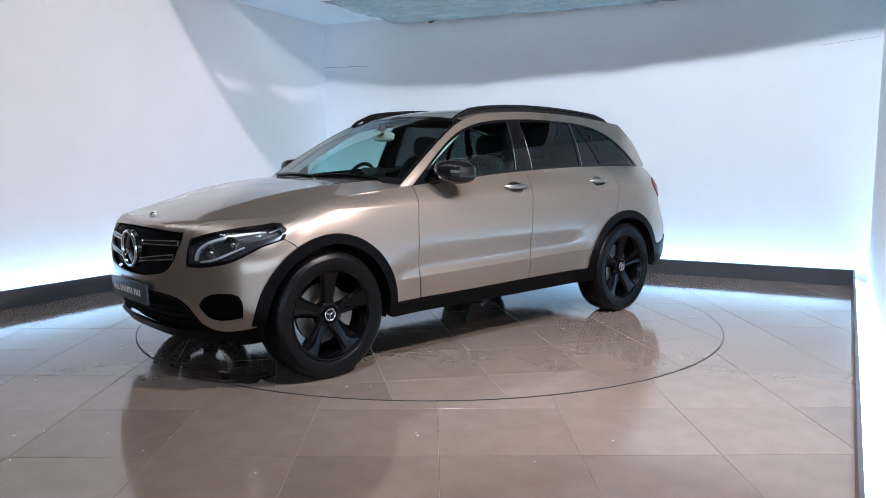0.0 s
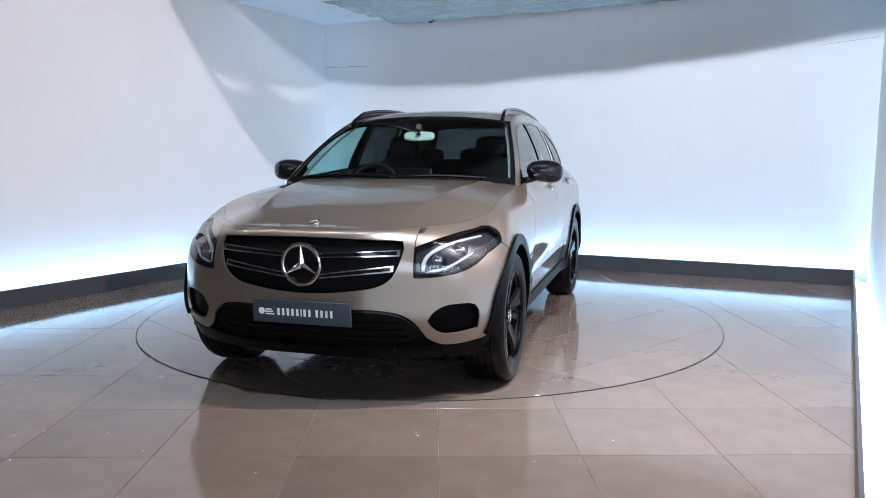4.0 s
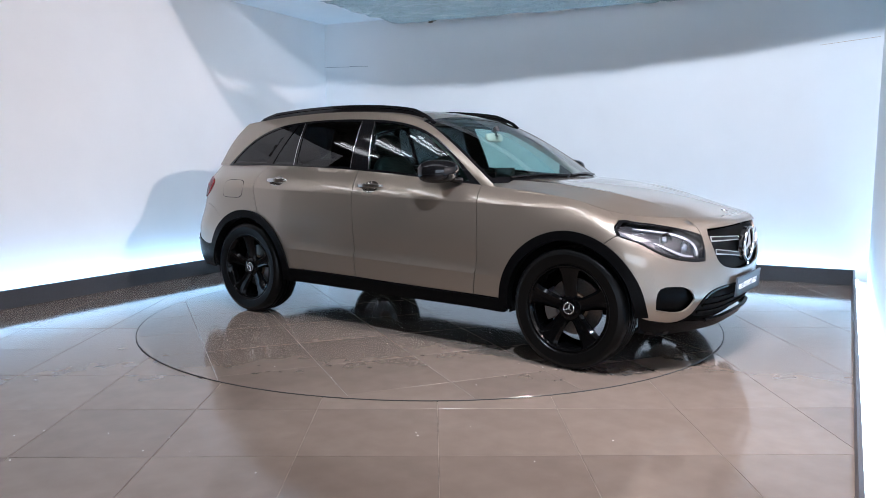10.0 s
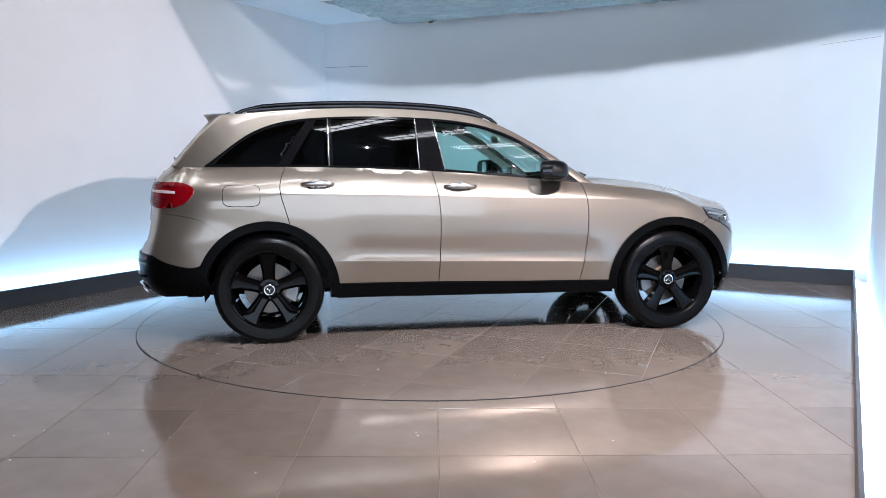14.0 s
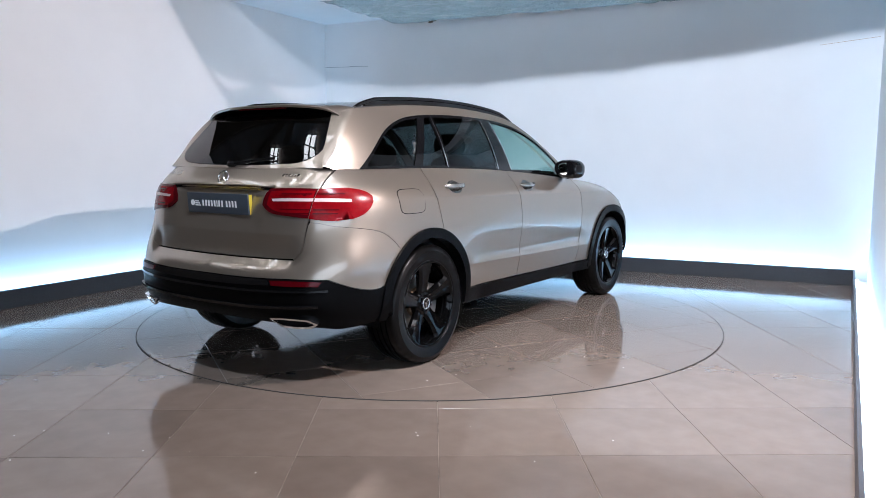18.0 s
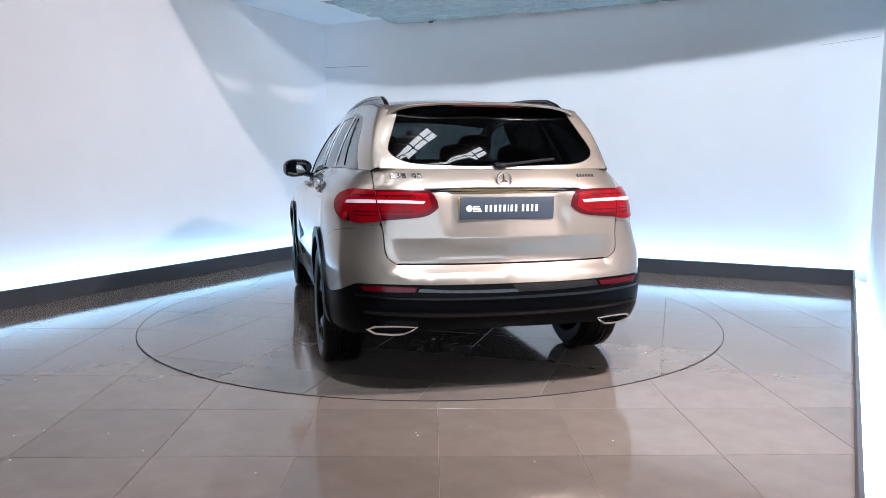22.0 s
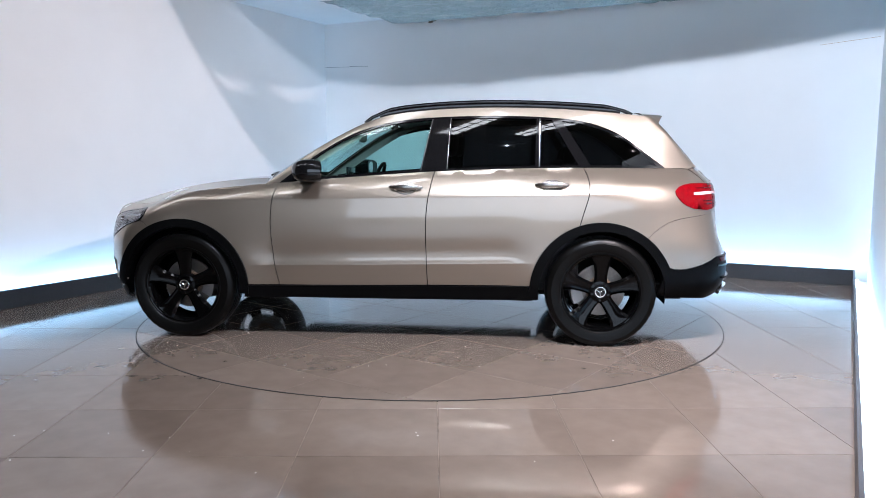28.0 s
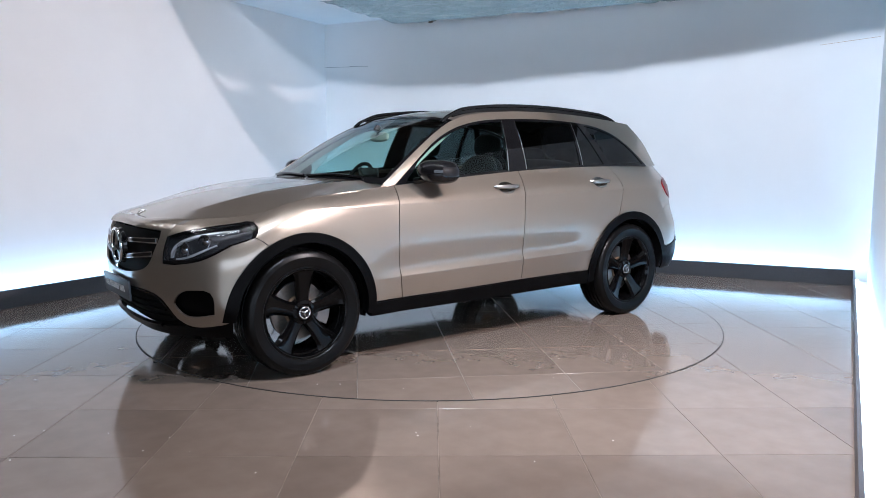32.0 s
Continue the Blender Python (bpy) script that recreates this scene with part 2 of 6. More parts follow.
slab("hall_wall_left", -16.2, -16, HALL_END, 8, 0, HALL_H, M_HALL, "brown brick wall of the dim hall", "wall")
slab("hall_wall_right", 14, 14.2, HALL_END, 8, 0, HALL_H, M_HALL, "brown brick wall of the dim hall", "wall")
slab("hall_wall_front", -16, 14, HALL_END - 0.2, HALL_END, 0, HALL_H, M_HALL, "brown brick wall of the dim hall", "wall")
slab("hall_wall_rear", -16, 14, 8, 8.2, 0, HALL_H, M_HALL, "brown brick wall of the dim hall", "wall")
slab("hall_roof", -16.2, 14.2, HALL_END - 0.2, 8.2, HALL_H, HALL_H + 0.2, M_ROOF, "dark boarded roof of the hall", "roof")


def hall_window(x, z0=1.0, z1=4.8, w=2.7):
    """Added fill light: a tall glowing panel with bars on the hall's far wall."""
    top = new("hall_window")
    top.matrix_basis = pose(x, HALL_END + 0.01, 0)
    bm = bmesh.new()
    box(bm, -w / 2, w / 2, 0, 0.02, z0, z1)
    part("pane", bm, M_FILL, top, "added glowing pane", smooth=False)
    for k in range(4):
        bm = bmesh.new()
        q = -w / 2 + w * k / 3
        box(bm, q - 0.015, q + 0.015, 0.02, 0.05, z0 - 0.03, z1 + 0.03)
        part("panel_bar", bm, M_STEEL, top, smooth=False)
    for z in (z0, (z0 + z1) / 2, z1):
        bm = bmesh.new()
        box(bm, -w / 2, w / 2, 0.02, 0.045, z - 0.012, z + 0.012)
        part("panel_bar", bm, M_STEEL, top, smooth=False)
    return tagged(top, "tall glowing panel with dark bars, added to light the car", "window", "windows of the hall")


# unseen row of fill panels, added to light the car and walls
first_panel = hall_window(-4.4)
for k in range(1, 7):
    copy_thing(first_panel, pose(-4.4 + 2.7 * k, HALL_END + 0.01, 0))


def roof_light(m):
    """A glazed roof light with black glazing bars, hung at the pose m."""
    top = new("roof_light")
    top.matrix_basis = m
    bm = bmesh.new()
    box(bm, -0.16, 0.16, -0.8, 0.8, 0.0, 0.02)
    part("pane", bm, M_LIGHTPANE, top, "bright daylit pane", smooth=False)
    for x in (-0.16, 0.0, 0.16):
        bm = bmesh.new()
        box(bm, x - 0.013, x + 0.013, -0.82, 0.82, -0.03, 0.0)
        part("glazing_bar", bm, M_STEEL, top, smooth=False)
    for k in range(7):
        y = -0.8 + k * 1.6 / 6
        bm = bmesh.new()
        box(bm, -0.17, 0.17, y - 0.012, y + 0.012, -0.025, 0.0)
        part("glazing_bar", bm, M_STEEL, top, smooth=False)
    return tagged(top, "long daylit roof light with black glazing bars", "roof light", "roof lights of the hall")


def row_place(k):
    return pose(-1.3, -2.35, HALL_H - 0.06, 0, 0, -18) @ pose(1.25 * (k - 5), 0, 0, 0, 0, -22)


first_light = roof_light(row_place(0))
for k in range(1, 11):
    copy_thing(first_light, row_place(k))


def spot_can(m):
    """A black track spotlight whose mouth looks along -z."""
    top = new("track_spotlight")
    top.matrix_basis = m
    bm = bmesh.new()
    seg, prof = 20, ((0.035, 0.16), (0.055, 0.15), (0.06, 0.05), (0.065, 0.03), (0.065, 0.01))
    rings = [[bm.verts.new((r * math.cos(2 * math.pi * i / seg), r * math.sin(2 * math.pi * i / seg), z)) for i in range(seg)] for r, z in prof]
    for a, b in zip(rings, rings[1:]):
        for i in range(seg):
            bm.faces.new((a[i], a[(i + 1) % seg], b[(i + 1) % seg], b[i]))
    bm.faces.new(rings[0][::-1])
    part("can", bm, M_STEEL, top)
    bm = bmesh.new()
    box(bm, -0.012, 0.012, -0.012, 0.012, 0.16, 0.30)
    part("stem", bm, M_STEEL, top, smooth=False)
    at = m.translation
    bm = bmesh.new()
    box(bm, at.x - 0.012, at.x + 0.012, at.y - 0.012, at.y + 0.012, at.z + 0.04, HALL_H)
    bmesh.ops.transform(bm, matrix=m.inverted(), verts=bm.verts)
    part("drop_rod", bm, M_STEEL, top, smooth=False)
    return tagged(top, "black track spotlight lit and aimed at the turntable", "spotlight", "spotlights")


def aim(eye, az, el):
    d = Vector((math.cos(radians(az)) * math.cos(radians(el)), math.sin(radians(az)) * math.cos(radians(el)), math.sin(radians(el))))
    return look(eye, Vector(eye) + d)


def baffle(eye, reach, high, low, slots=()):
    """An added, unseen black board curved before a lamp to shape its light, from the elevation high down to its lower
    edge; low: bearings and elevations of that edge as the lamp sees it; slots: crescent gaps that throw arcs of light,
    each as bearings and elevations of its middle line and its half height."""
    low = sorted(low)
    az = {a for a, _ in low} | {low[0][0] + k for k in range(1, int(low[-1][0] - low[0][0]))}
    slots = [(sorted(mid), tall) for mid, tall in slots]
    for mid, _ in slots:
        az |= set(np.linspace(mid[0][0], mid[-1][0], 17))
    az = sorted(az)
    bm = bmesh.new()

    def stop(a, e, d):
        return Vector(eye) + Vector((math.cos(radians(a)) * math.cos(radians(e)), math.sin(radians(a)) * math.cos(radians(e)), math.sin(radians(e)))) * d

    def rows(a, b, at):
        """Bands of the board over the bearing at, within the stretch from a to b."""
        e0 = float(np.interp(at, [p for p, _ in low], [q for _, q in low]))
        for mid, tall in slots:
            if mid[0][0] <= a and b <= mid[-1][0]:
                m = float(np.interp(at, [p for p, _ in mid], [q for _, q in mid]))
                t = tall * math.sin(math.pi * (at - mid[0][0]) / (mid[-1][0] - mid[0][0])) ** 0.7 + 0.001 if mid[0][0] < at < mid[-1][0] else 0.001
                return [(high, m + t), (m - t, min(e0, m - t - 0.1))]
        return [(high, e0)]

    for a, b in zip(az, az[1:]):
        for (h0, l0), (h1, l1) in zip(rows(a, b, a), rows(a, b, b)):
            near = [bm.verts.new(stop(p, e, reach)) for p, e in ((a, h0), (a, l0), (b, l1), (b, h1))]
            far = [bm.verts.new(stop(p, e, reach + 0.012)) for p, e in ((a, h0), (a, l0), (b, l1), (b, h1))]
            bm.faces.new(near), bm.faces.new(far[::-1])
            for k in range(4):
                bm.faces.new((near[k], far[k], far[(k + 1) % 4], near[(k + 1) % 4]))
    ob = part("light_baffle", bm, M_STEEL, None, smooth=False)
    return tagged(ob, "unseen black board added to shape a spotlight's beam", "baffle", "light baffles", "structure")


KEY_AT, WASH_AT = (1.7, -2.7, 2.85), (0.3, -4.4, 5.05)
KEY = aim(KEY_AT, 150, -42)
lamp("key_spot", "SPOT", KEY, 410, (1.0, 0.81, 0.73), size=0.0018, cone=165, blend=0.3)
spot_can(KEY)
# added board: cuts the left wall's light edge, its slots throw two crescents
baffle(KEY_AT, 0.25, 14, [(45, -32), (98, -31), (112, -23.5), (117, -19), (120.8, -14.6), (125.6, -9.8), (128, -7.0), (130.4, -4.1), (133.2, -0.3), (138, 11)],
       [([(129.0, -5.1), (127.9, -6.1), (126.25, -6.6), (124.7, -6.35), (123.6, -5.9)], 0.5),
        ([(122.0, -5.7), (120.0, -6.35), (118.0, -6.45), (116.0, -5.9), (114.4, -4.95)], 0.55)])
WASH = look(WASH_AT, (1.7, 0.9, 0.8))
lamp("wash_spot", "SPOT", WASH, 1000, (0.91, 0.93, 0.97), size=0.003, cone=96, blend=0.9)
spot_can(WASH)


def bearing(eye, p):
    d = Vector(p) - Vector(eye)
    return math.degrees(math.atan2(d.y, d.x)), math.degrees(math.atan2(d.z, math.hypot(d.x, d.y)))


# the board's lower edge throws its shade in an arc across the back wall
arc = [bearing(WASH_AT, (*(W_LB + BACK_D * k), z)) for k, z in ((0.05, 2.27), (0.55, 2.19), (1.1, 2.14), (2.2, 2.13), (3.9, 2.21), (5.1, 2.32), (6.4, 2.49))]
side = [bearing(WASH_AT, (*(W_LB - LEFT_D * k), z)) for k, z in ((0.15, 2.31), (0.9, 2.62), (1.6, 2.92), (2.4, 3.2))]
baffle(WASH_AT, 0.4, 2, [(side[-1][0] + 25, -8), *side[::-1], *arc, (arc[-1][0] - 25, arc[-1][1])])

# ---------------------------------------------------------------- tiles of the fixed floor
PITCH, TILE_X0, TILE_Y0, RADIUS = 0.605, 0.030, -2.955, 2.232


def tile_mesh(name, ring, mat, z1=0.0, z0=-0.02, chamfer=0.0012):
    """A tile over a plan ring, its top edge eased."""
    bm = bmesh.new()
    cx, cy = sum(p[0] for p in ring) / len(ring), sum(p[1] for p in ring) / len(ring)
    k = len(ring)

    def shrink(p, d):
        q = Vector((p[0] - cx, p[1] - cy))
        return (p[0] - q.x / max(q.length, 1e-6) * d, p[1] - q.y / max(q.length, 1e-6) * d)

    low = [bm.verts.new((p[0], p[1], z0)) for p in ring]
    mid = [bm.verts.new((p[0], p[1], z1 - chamfer)) for p in ring]
    high = [bm.verts.new((*shrink(p, chamfer * 1.4), z1)) for p in ring]
    for a, b in ((low, mid), (mid, high)):
        for i in range(k):
            bm.faces.new((a[i], a[(i + 1) % k], b[(i + 1) % k], b[i]))
    bm.faces.new(high)
    me = bpy.data.meshes.new(name)
    bm.to_mesh(me)
    bm.free()
    me.materials.append(mat)
    return me


floor = tagged(new("floor"), "large glossy grey-brown porcelain floor tiles", "floor", kind="structure")
half = PITCH / 2 - 0.0014
square = tile_mesh("tile", [(-half, -half), (half, -half), (half, half), (-half, half)], M_TILE)


def within(p):
    q = Vector(p)
    return (q - K_LB).dot(LEFT_N) < 0.45 and (q - K_LB).dot(BACK_N) < 0.45 and (q - K_RB).dot(RIGHT_N) < 0.45


for i in range(-9, 10):
    for j in range(-4, 14):
        x, y = TILE_X0 + (i + 0.5) * PITCH, TILE_Y0 + (j - 0.5) * PITCH
        far = max(math.hypot(x + sx * half, y + sy * half) for sx in (-1, 1) for sy in (-1, 1))
        if within((x, y)) and far > RADIUS - 0.02 and y > -5.4:
            ob = new("tile", square)
            ob.parent = floor
            ob.location = (x, y, 0)
bm = bmesh.new()
for ring in ([(-15.9, HALL_END), (13.9, HALL_END), (13.9, -5.3), (-15.9, -5.3)], [(-15.9, -5.3), (-5.4, -5.3), (-5.4, 7.9), (-15.9, 7.9)],
             [tuple(R_FAR + RIGHT_N * 0.21), (1.7, -5.3), (13.9, -5.3), (13.9, 1.4), tuple(W_RB + RIGHT_N * 0.21)]):
    prism(bm, ring, -0.002, -0.0008)
hall_floor = part("hall_floor", bm, M_HALLFLOOR, None, smooth=False)
tagged(hall_floor, "worn grey-brown floor of the dim hall", "floor", kind="structure")

# ---------------------------------------------------------------- turntable
turntable = tagged(new("turntable"), "round tiled turntable flush with the floor, dark joint around", "turntable")


def disc_ring(r, n=96):
    return [(r * math.cos(2 * math.pi * k / n), r * math.sin(2 * math.pi * k / n)) for k in range(n)]


def clip(poly, r, n=96):
    """The part of a convex ring that lies in the disc of radius r."""
    for k in range(n):
        a = 2 * math.pi * (k + 0.5) / n
        nx, ny = math.cos(a), math.sin(a)
        out = []
        for i, p in enumerate(poly):
            q = poly[(i + 1) % len(poly)]
            dp, dq = p[0] * nx + p[1] * ny - r, q[0] * nx + q[1] * ny - r
            if dp <= 0:
                out.append(p)
            if (dp < 0 < dq) or (dq < 0 < dp):
                s = dp / (dp - dq)
                out.append((p[0] + (q[0] - p[0]) * s, p[1] + (q[1] - p[1]) * s))
        poly = out
        if len(poly) < 3:
            return None
    return poly


bm = bmesh.new()
prism(bm, disc_ring(RADIUS - 0.003), -0.012, 0.003)
part("bed", bm, M_DISC, turntable, smooth=False)
bm = bmesh.new()
ri, ro = disc_ring(RADIUS - 0.0025, 128), disc_ring(RADIUS + 0.0015, 128)
va, vb = [bm.verts.new((*p, 0.0045)) for p in ri], [bm.verts.new((*p, 0.0045)) for p in ro]
vc = [bm.verts.new((*p, -0.004)) for p in ro]
for k in range(128):
    k2 = (k + 1) % 128
    bm.faces.new((va[k], vb[k], vb[k2], va[k2]))
    bm.faces.new((vb[k], vc[k], vc[k2], vb[k2]))
part("edge_joint", bm, M_RING, turntable, "thin black joint ring", smooth=False)
DISC_TURN = 58.8
for i in range(-5, 5):
    for j in range(-5, 5):
        cx, cy = (i + 0.5) * PITCH, (j + 0.5) * PITCH
        ring = [(cx + sx * half, cy + sy * half) for sx, sy in ((-1, -1), (1, -1), (1, 1), (-1, 1))]
        ring = clip(ring, RADIUS - 0.0045)
        if ring:
            mx, my = sum(p[0] for p in ring) / len(ring), sum(p[1] for p in ring) / len(ring)
            ob = new("tile", tile_mesh("tile", [(p[0] - mx, p[1] - my) for p in ring], M_TILE, 0.005, -0.01))
            ob.parent = turntable
            ob.matrix_basis = pose(0, 0, 0, 0, 0, DISC_TURN) @ pose(mx, my, 0)

# small crumbs and chips of grit on the tiles
rng = random.Random(7)


def crumbs(parent, spots, z):
    bm = bmesh.new()
    for x, y in spots:
        s = rng.uniform(0.0025, 0.006)
        base = [bm.verts.new((x + s * rng.uniform(0.6, 1.2) * math.cos(a), y + s * rng.uniform(0.6, 1.2) * math.sin(a), z)) for a in (0.3, 1.9, 3.4, 4.9)]
        tip = bm.verts.new((x, y, z + s * 0.7))
        bm.faces.new(base[::-1])
        for k in range(4):
            bm.faces.new((base[k], base[(k + 1) % 4], tip))
    return part("grit", bm, M_GRIT, parent, "pale crumbs of grit", smooth=False)


M_GRIT = material("grit", (0.45, 0.42, 0.38), 0.8)
spots = []
while len(spots) < 60:
    p = (rng.uniform(-2.1, 2.1), rng.uniform(-2.1, 2.1))
    if math.hypot(*p) < 2.1:
        spots.append(p)
tagged(crumbs(turntable, spots, 0.005), kind="stuff")
spots = [(rng.uniform(-2.6, 1.2), rng.uniform(-4.2, -2.6)) for k in range(40)]
tagged(crumbs(floor, spots, 0.0), kind="stuff")

# ---------------------------------------------------------------- car: paint, glass, trim
def flake_paint():
    """Champagne metallic paint under clear lacquer."""
    m = material("champagne_paint", (0.298, 0.253, 0.206), 0.31, metal=0.79, coat=1.0)
    nt = m.node_tree
    n, l = nt.nodes, nt.links
    co = n.new("ShaderNodeTexCoord")
    v = n.new("ShaderNodeTexVoronoi")
    v.inputs["Scale"].default_value = 900
    l.new(co.outputs["Object"], v.inputs["Vector"])
    mix = n.new("ShaderNodeMapRange")
    mix.inputs["To Min"].default_value, mix.inputs["To Max"].default_value = 0.90, 1.12
    l.new(v.outputs["Color"], mix.inputs["Value"])
    sc = n.new("ShaderNodeVectorMath")
    sc.operation = "SCALE"
    sc.inputs[0].default_value = (0.298, 0.253, 0.206)
    l.new(mix.outputs[0], sc.inputs["Scale"])
    l.new(sc.outputs[0], n["Principled BSDF"].inputs["Base Color"])
    return m


def pane_material(name, tint, gloss=1.0):
    """Thin glass: clear or tinted, with a mirror-like skin."""
    m = bpy.data.materials.new(name)
    m.use_nodes = True
    nt = m.node_tree
    n, l = nt.nodes, nt.links
    n.remove(n["Principled BSDF"])
    t = n.new("ShaderNodeBsdfTransparent")
    t.inputs["Color"].default_value = (*tint, 1)
    g = n.new("ShaderNodeBsdfGlossy")
    g.inputs["Roughness"].default_value = 0.01
    lw_node = n.new("ShaderNodeLayerWeight")
    lw_node.inputs["Blend"].default_value = 0.5
    pw = n.new("ShaderNodeMath")
    pw.operation = "POWER"
    pw.inputs[1].default_value = 4.0
    l.new(lw_node.outputs["Facing"], pw.inputs[0])
    f = n.new("ShaderNodeMapRange")
    f.inputs["To Min"].default_value, f.inputs["To Max"].default_value = 0.055 * gloss, 1.0
    l.new(pw.outputs[0], f.inputs["Value"])
    mx = n.new("ShaderNodeMixShader")
    l.new(f.outputs[0], mx.inputs[0]), l.new(t.outputs[0], mx.inputs[1]), l.new(g.outputs[0], mx.inputs[2])
    l.new(mx.outputs[0], n["Material Output"].inputs["Surface"])
    return m


M_PAINT = flake_paint()
M_BLACKGLOSS = material("gloss_black", (0.004, 0.004, 0.0045), 0.06, spec=0.45)
M_CLAD = material("grained_plastic", (0.002, 0.002, 0.0022), 0.30, bump=0.15, bump_scale=900, grain=(30, 0.1), spec=0.055)
M_UNDER = material("underbody", (0.004, 0.004, 0.004), 0.9, spec=0.1)
M_GRILLE = material("grille_black", (0.003, 0.003, 0.003), 0.6, spec=0.12)
M_CHROME = material("chrome", (0.85, 0.86, 0.87), 0.14, metal=1.0)
M_SATIN = material("satin_silver", (0.42, 0.40, 0.37), 0.22, metal=1.0)
M_TYRE = material("tyre_rubber", (0.0025, 0.0024, 0.0023), 0.30, grain=(40, 0.15), bump=0.1, bump_scale=300, spec=0.14)
M_RIM = material("rim_black", (0.0015, 0.0015, 0.0016), 0.04, spec=0.17)
M_DISCBRAKE = material("brake_disc", (0.17, 0.155, 0.14), 0.35, metal=0.8, grain=(80, 0.15))
M_RUST = material("brake_bell", (0.16, 0.10, 0.06), 0.7, grain=(60, 0.3))
M_CALIPER = material("caliper", (0.25, 0.25, 0.25), 0.4, metal=0.8)
M_GLASS = pane_material("clear_green_glass", (0.60, 0.82, 0.79))
M_SCREEN = pane_material("windscreen_glass", (0.66, 0.83, 0.80))
M_PRIVACY = pane_material("privacy_glass", (0.07, 0.078, 0.085))
M_LENS = pane_material("lamp_lens", (0.95, 0.97, 1.0))
M_RED = material("red_lens", (0.150, 0.0006, 0.003), 0.22, spec=0.14, grain=(60, 0.12), stain=(9, 0.25))
M_REDDEEP = material("deep_red_lens", (0.055, 0.001, 0.003), 0.15, spec=0.2)
M_WHITELENS = material("milky_lens", (0.62, 0.46, 0.46), 0.15)
M_LAMPBOWL = material("lamp_bowl", (0.45, 0.45, 0.47), 0.18, metal=1.0)
M_LAMPDARK = material("lamp_housing", (0.045, 0.045, 0.048), 0.2, metal=0.6)
M_BEZEL = material("lamp_bezel", (0.01, 0.01, 0.011), 0.2)
M_DRL = material("light_guide", (0.62, 0.63, 0.65), 0.2, metal=0.5, coat=0.5)
M_PLATE = material("plate_slate", (0.045, 0.055, 0.07), 0.35)
M_PLATEMARK = material("plate_white", (0.8, 0.8, 0.8), 0.5)
M_YELLOW = material("plate_yellow", (0.75, 0.55, 0.04), 0.5)
M_TRIM = material("cabin_black", (0.016, 0.016, 0.017), 0.7, grain=(60, 0.2))
M_LEATHER = material("cabin_leather", (0.005, 0.005, 0.005), 0.6, spec=0.15, grain=(80, 0.2), bump=0.3, bump_scale=250)
M_HEADLINER = material("headliner", (0.50, 0.47, 0.42), 0.9, grain=(50, 0.06))
M_SILVERMIRROR = material("mirror_glass", (0.8, 0.82, 0.84), 0.02, metal=1.0)


# ---------------------------------------------------------------- car: smooth surfaces through belts
def spline_matrix(t):
    """From values at the knots t to second derivatives of the natural cubic through them."""
    n = len(t)
    a, b = np.zeros((n, n)), np.zeros((n, n))
    a[0, 0] = a[-1, -1] = 1
    for i in range(1, n - 1):
        h0, h1 = t[i] - t[i - 1], t[i + 1] - t[i]
        a[i, i - 1], a[i, i], a[i, i + 1] = h0 / 6, (h0 + h1) / 3, h1 / 6
        b[i, i - 1], b[i, i], b[i, i + 1] = 1 / h0, -1 / h0 - 1 / h1, 1 / h1
    return np.linalg.solve(a, b)


def weights(t, m, x):
    """Rows of weights on the knot values for each x."""
    x = np.asarray(x, float)
    i = np.clip(np.searchsorted(t, x) - 1, 0, len(t) - 2)
    h = t[i + 1] - t[i]
    a, b = (t[i + 1] - x) / h, (x - t[i]) / h
    w = np.zeros((len(x), len(t)))
    r = np.arange(len(x))
    w[r, i] += a
    w[r, i + 1] += b
    return w + ((a**3 - a) * h * h / 6)[:, None] * m[i] + ((b**3 - b) * h * h / 6)[:, None] * m[i + 1]


class Curve:
    """A smooth value over x."""

    def __init__(self, pts):
        pts = sorted(pts)
        self.t = np.array([p[0] for p in pts], float)
        self.v = np.array([p[1] for p in pts], float)
        self.m = spline_matrix(self.t)

    def __call__(self, x):
        return weights(self.t, self.m, np.clip(np.atleast_1d(x), self.t[0], self.t[-1])) @ self.v


def ease(f):
    f = np.clip(f, 0, 1)
    return f * f * (3 - 2 * f)


def shoulder_z(x):
    return 0.985 - 0.02 * x


def crease_z(x):
    return 0.535 - 0.022 * x


# half width of a door from its shoulder down through the scoop to the low edge
SCOOP = Curve([(0.0, 0.916), (0.19, 0.925), (0.41, 0.929), (0.60, 0.9245), (0.75, 0.9145), (0.86, 0.9085), (0.92, 0.9095), (1.0, 0.9185)])


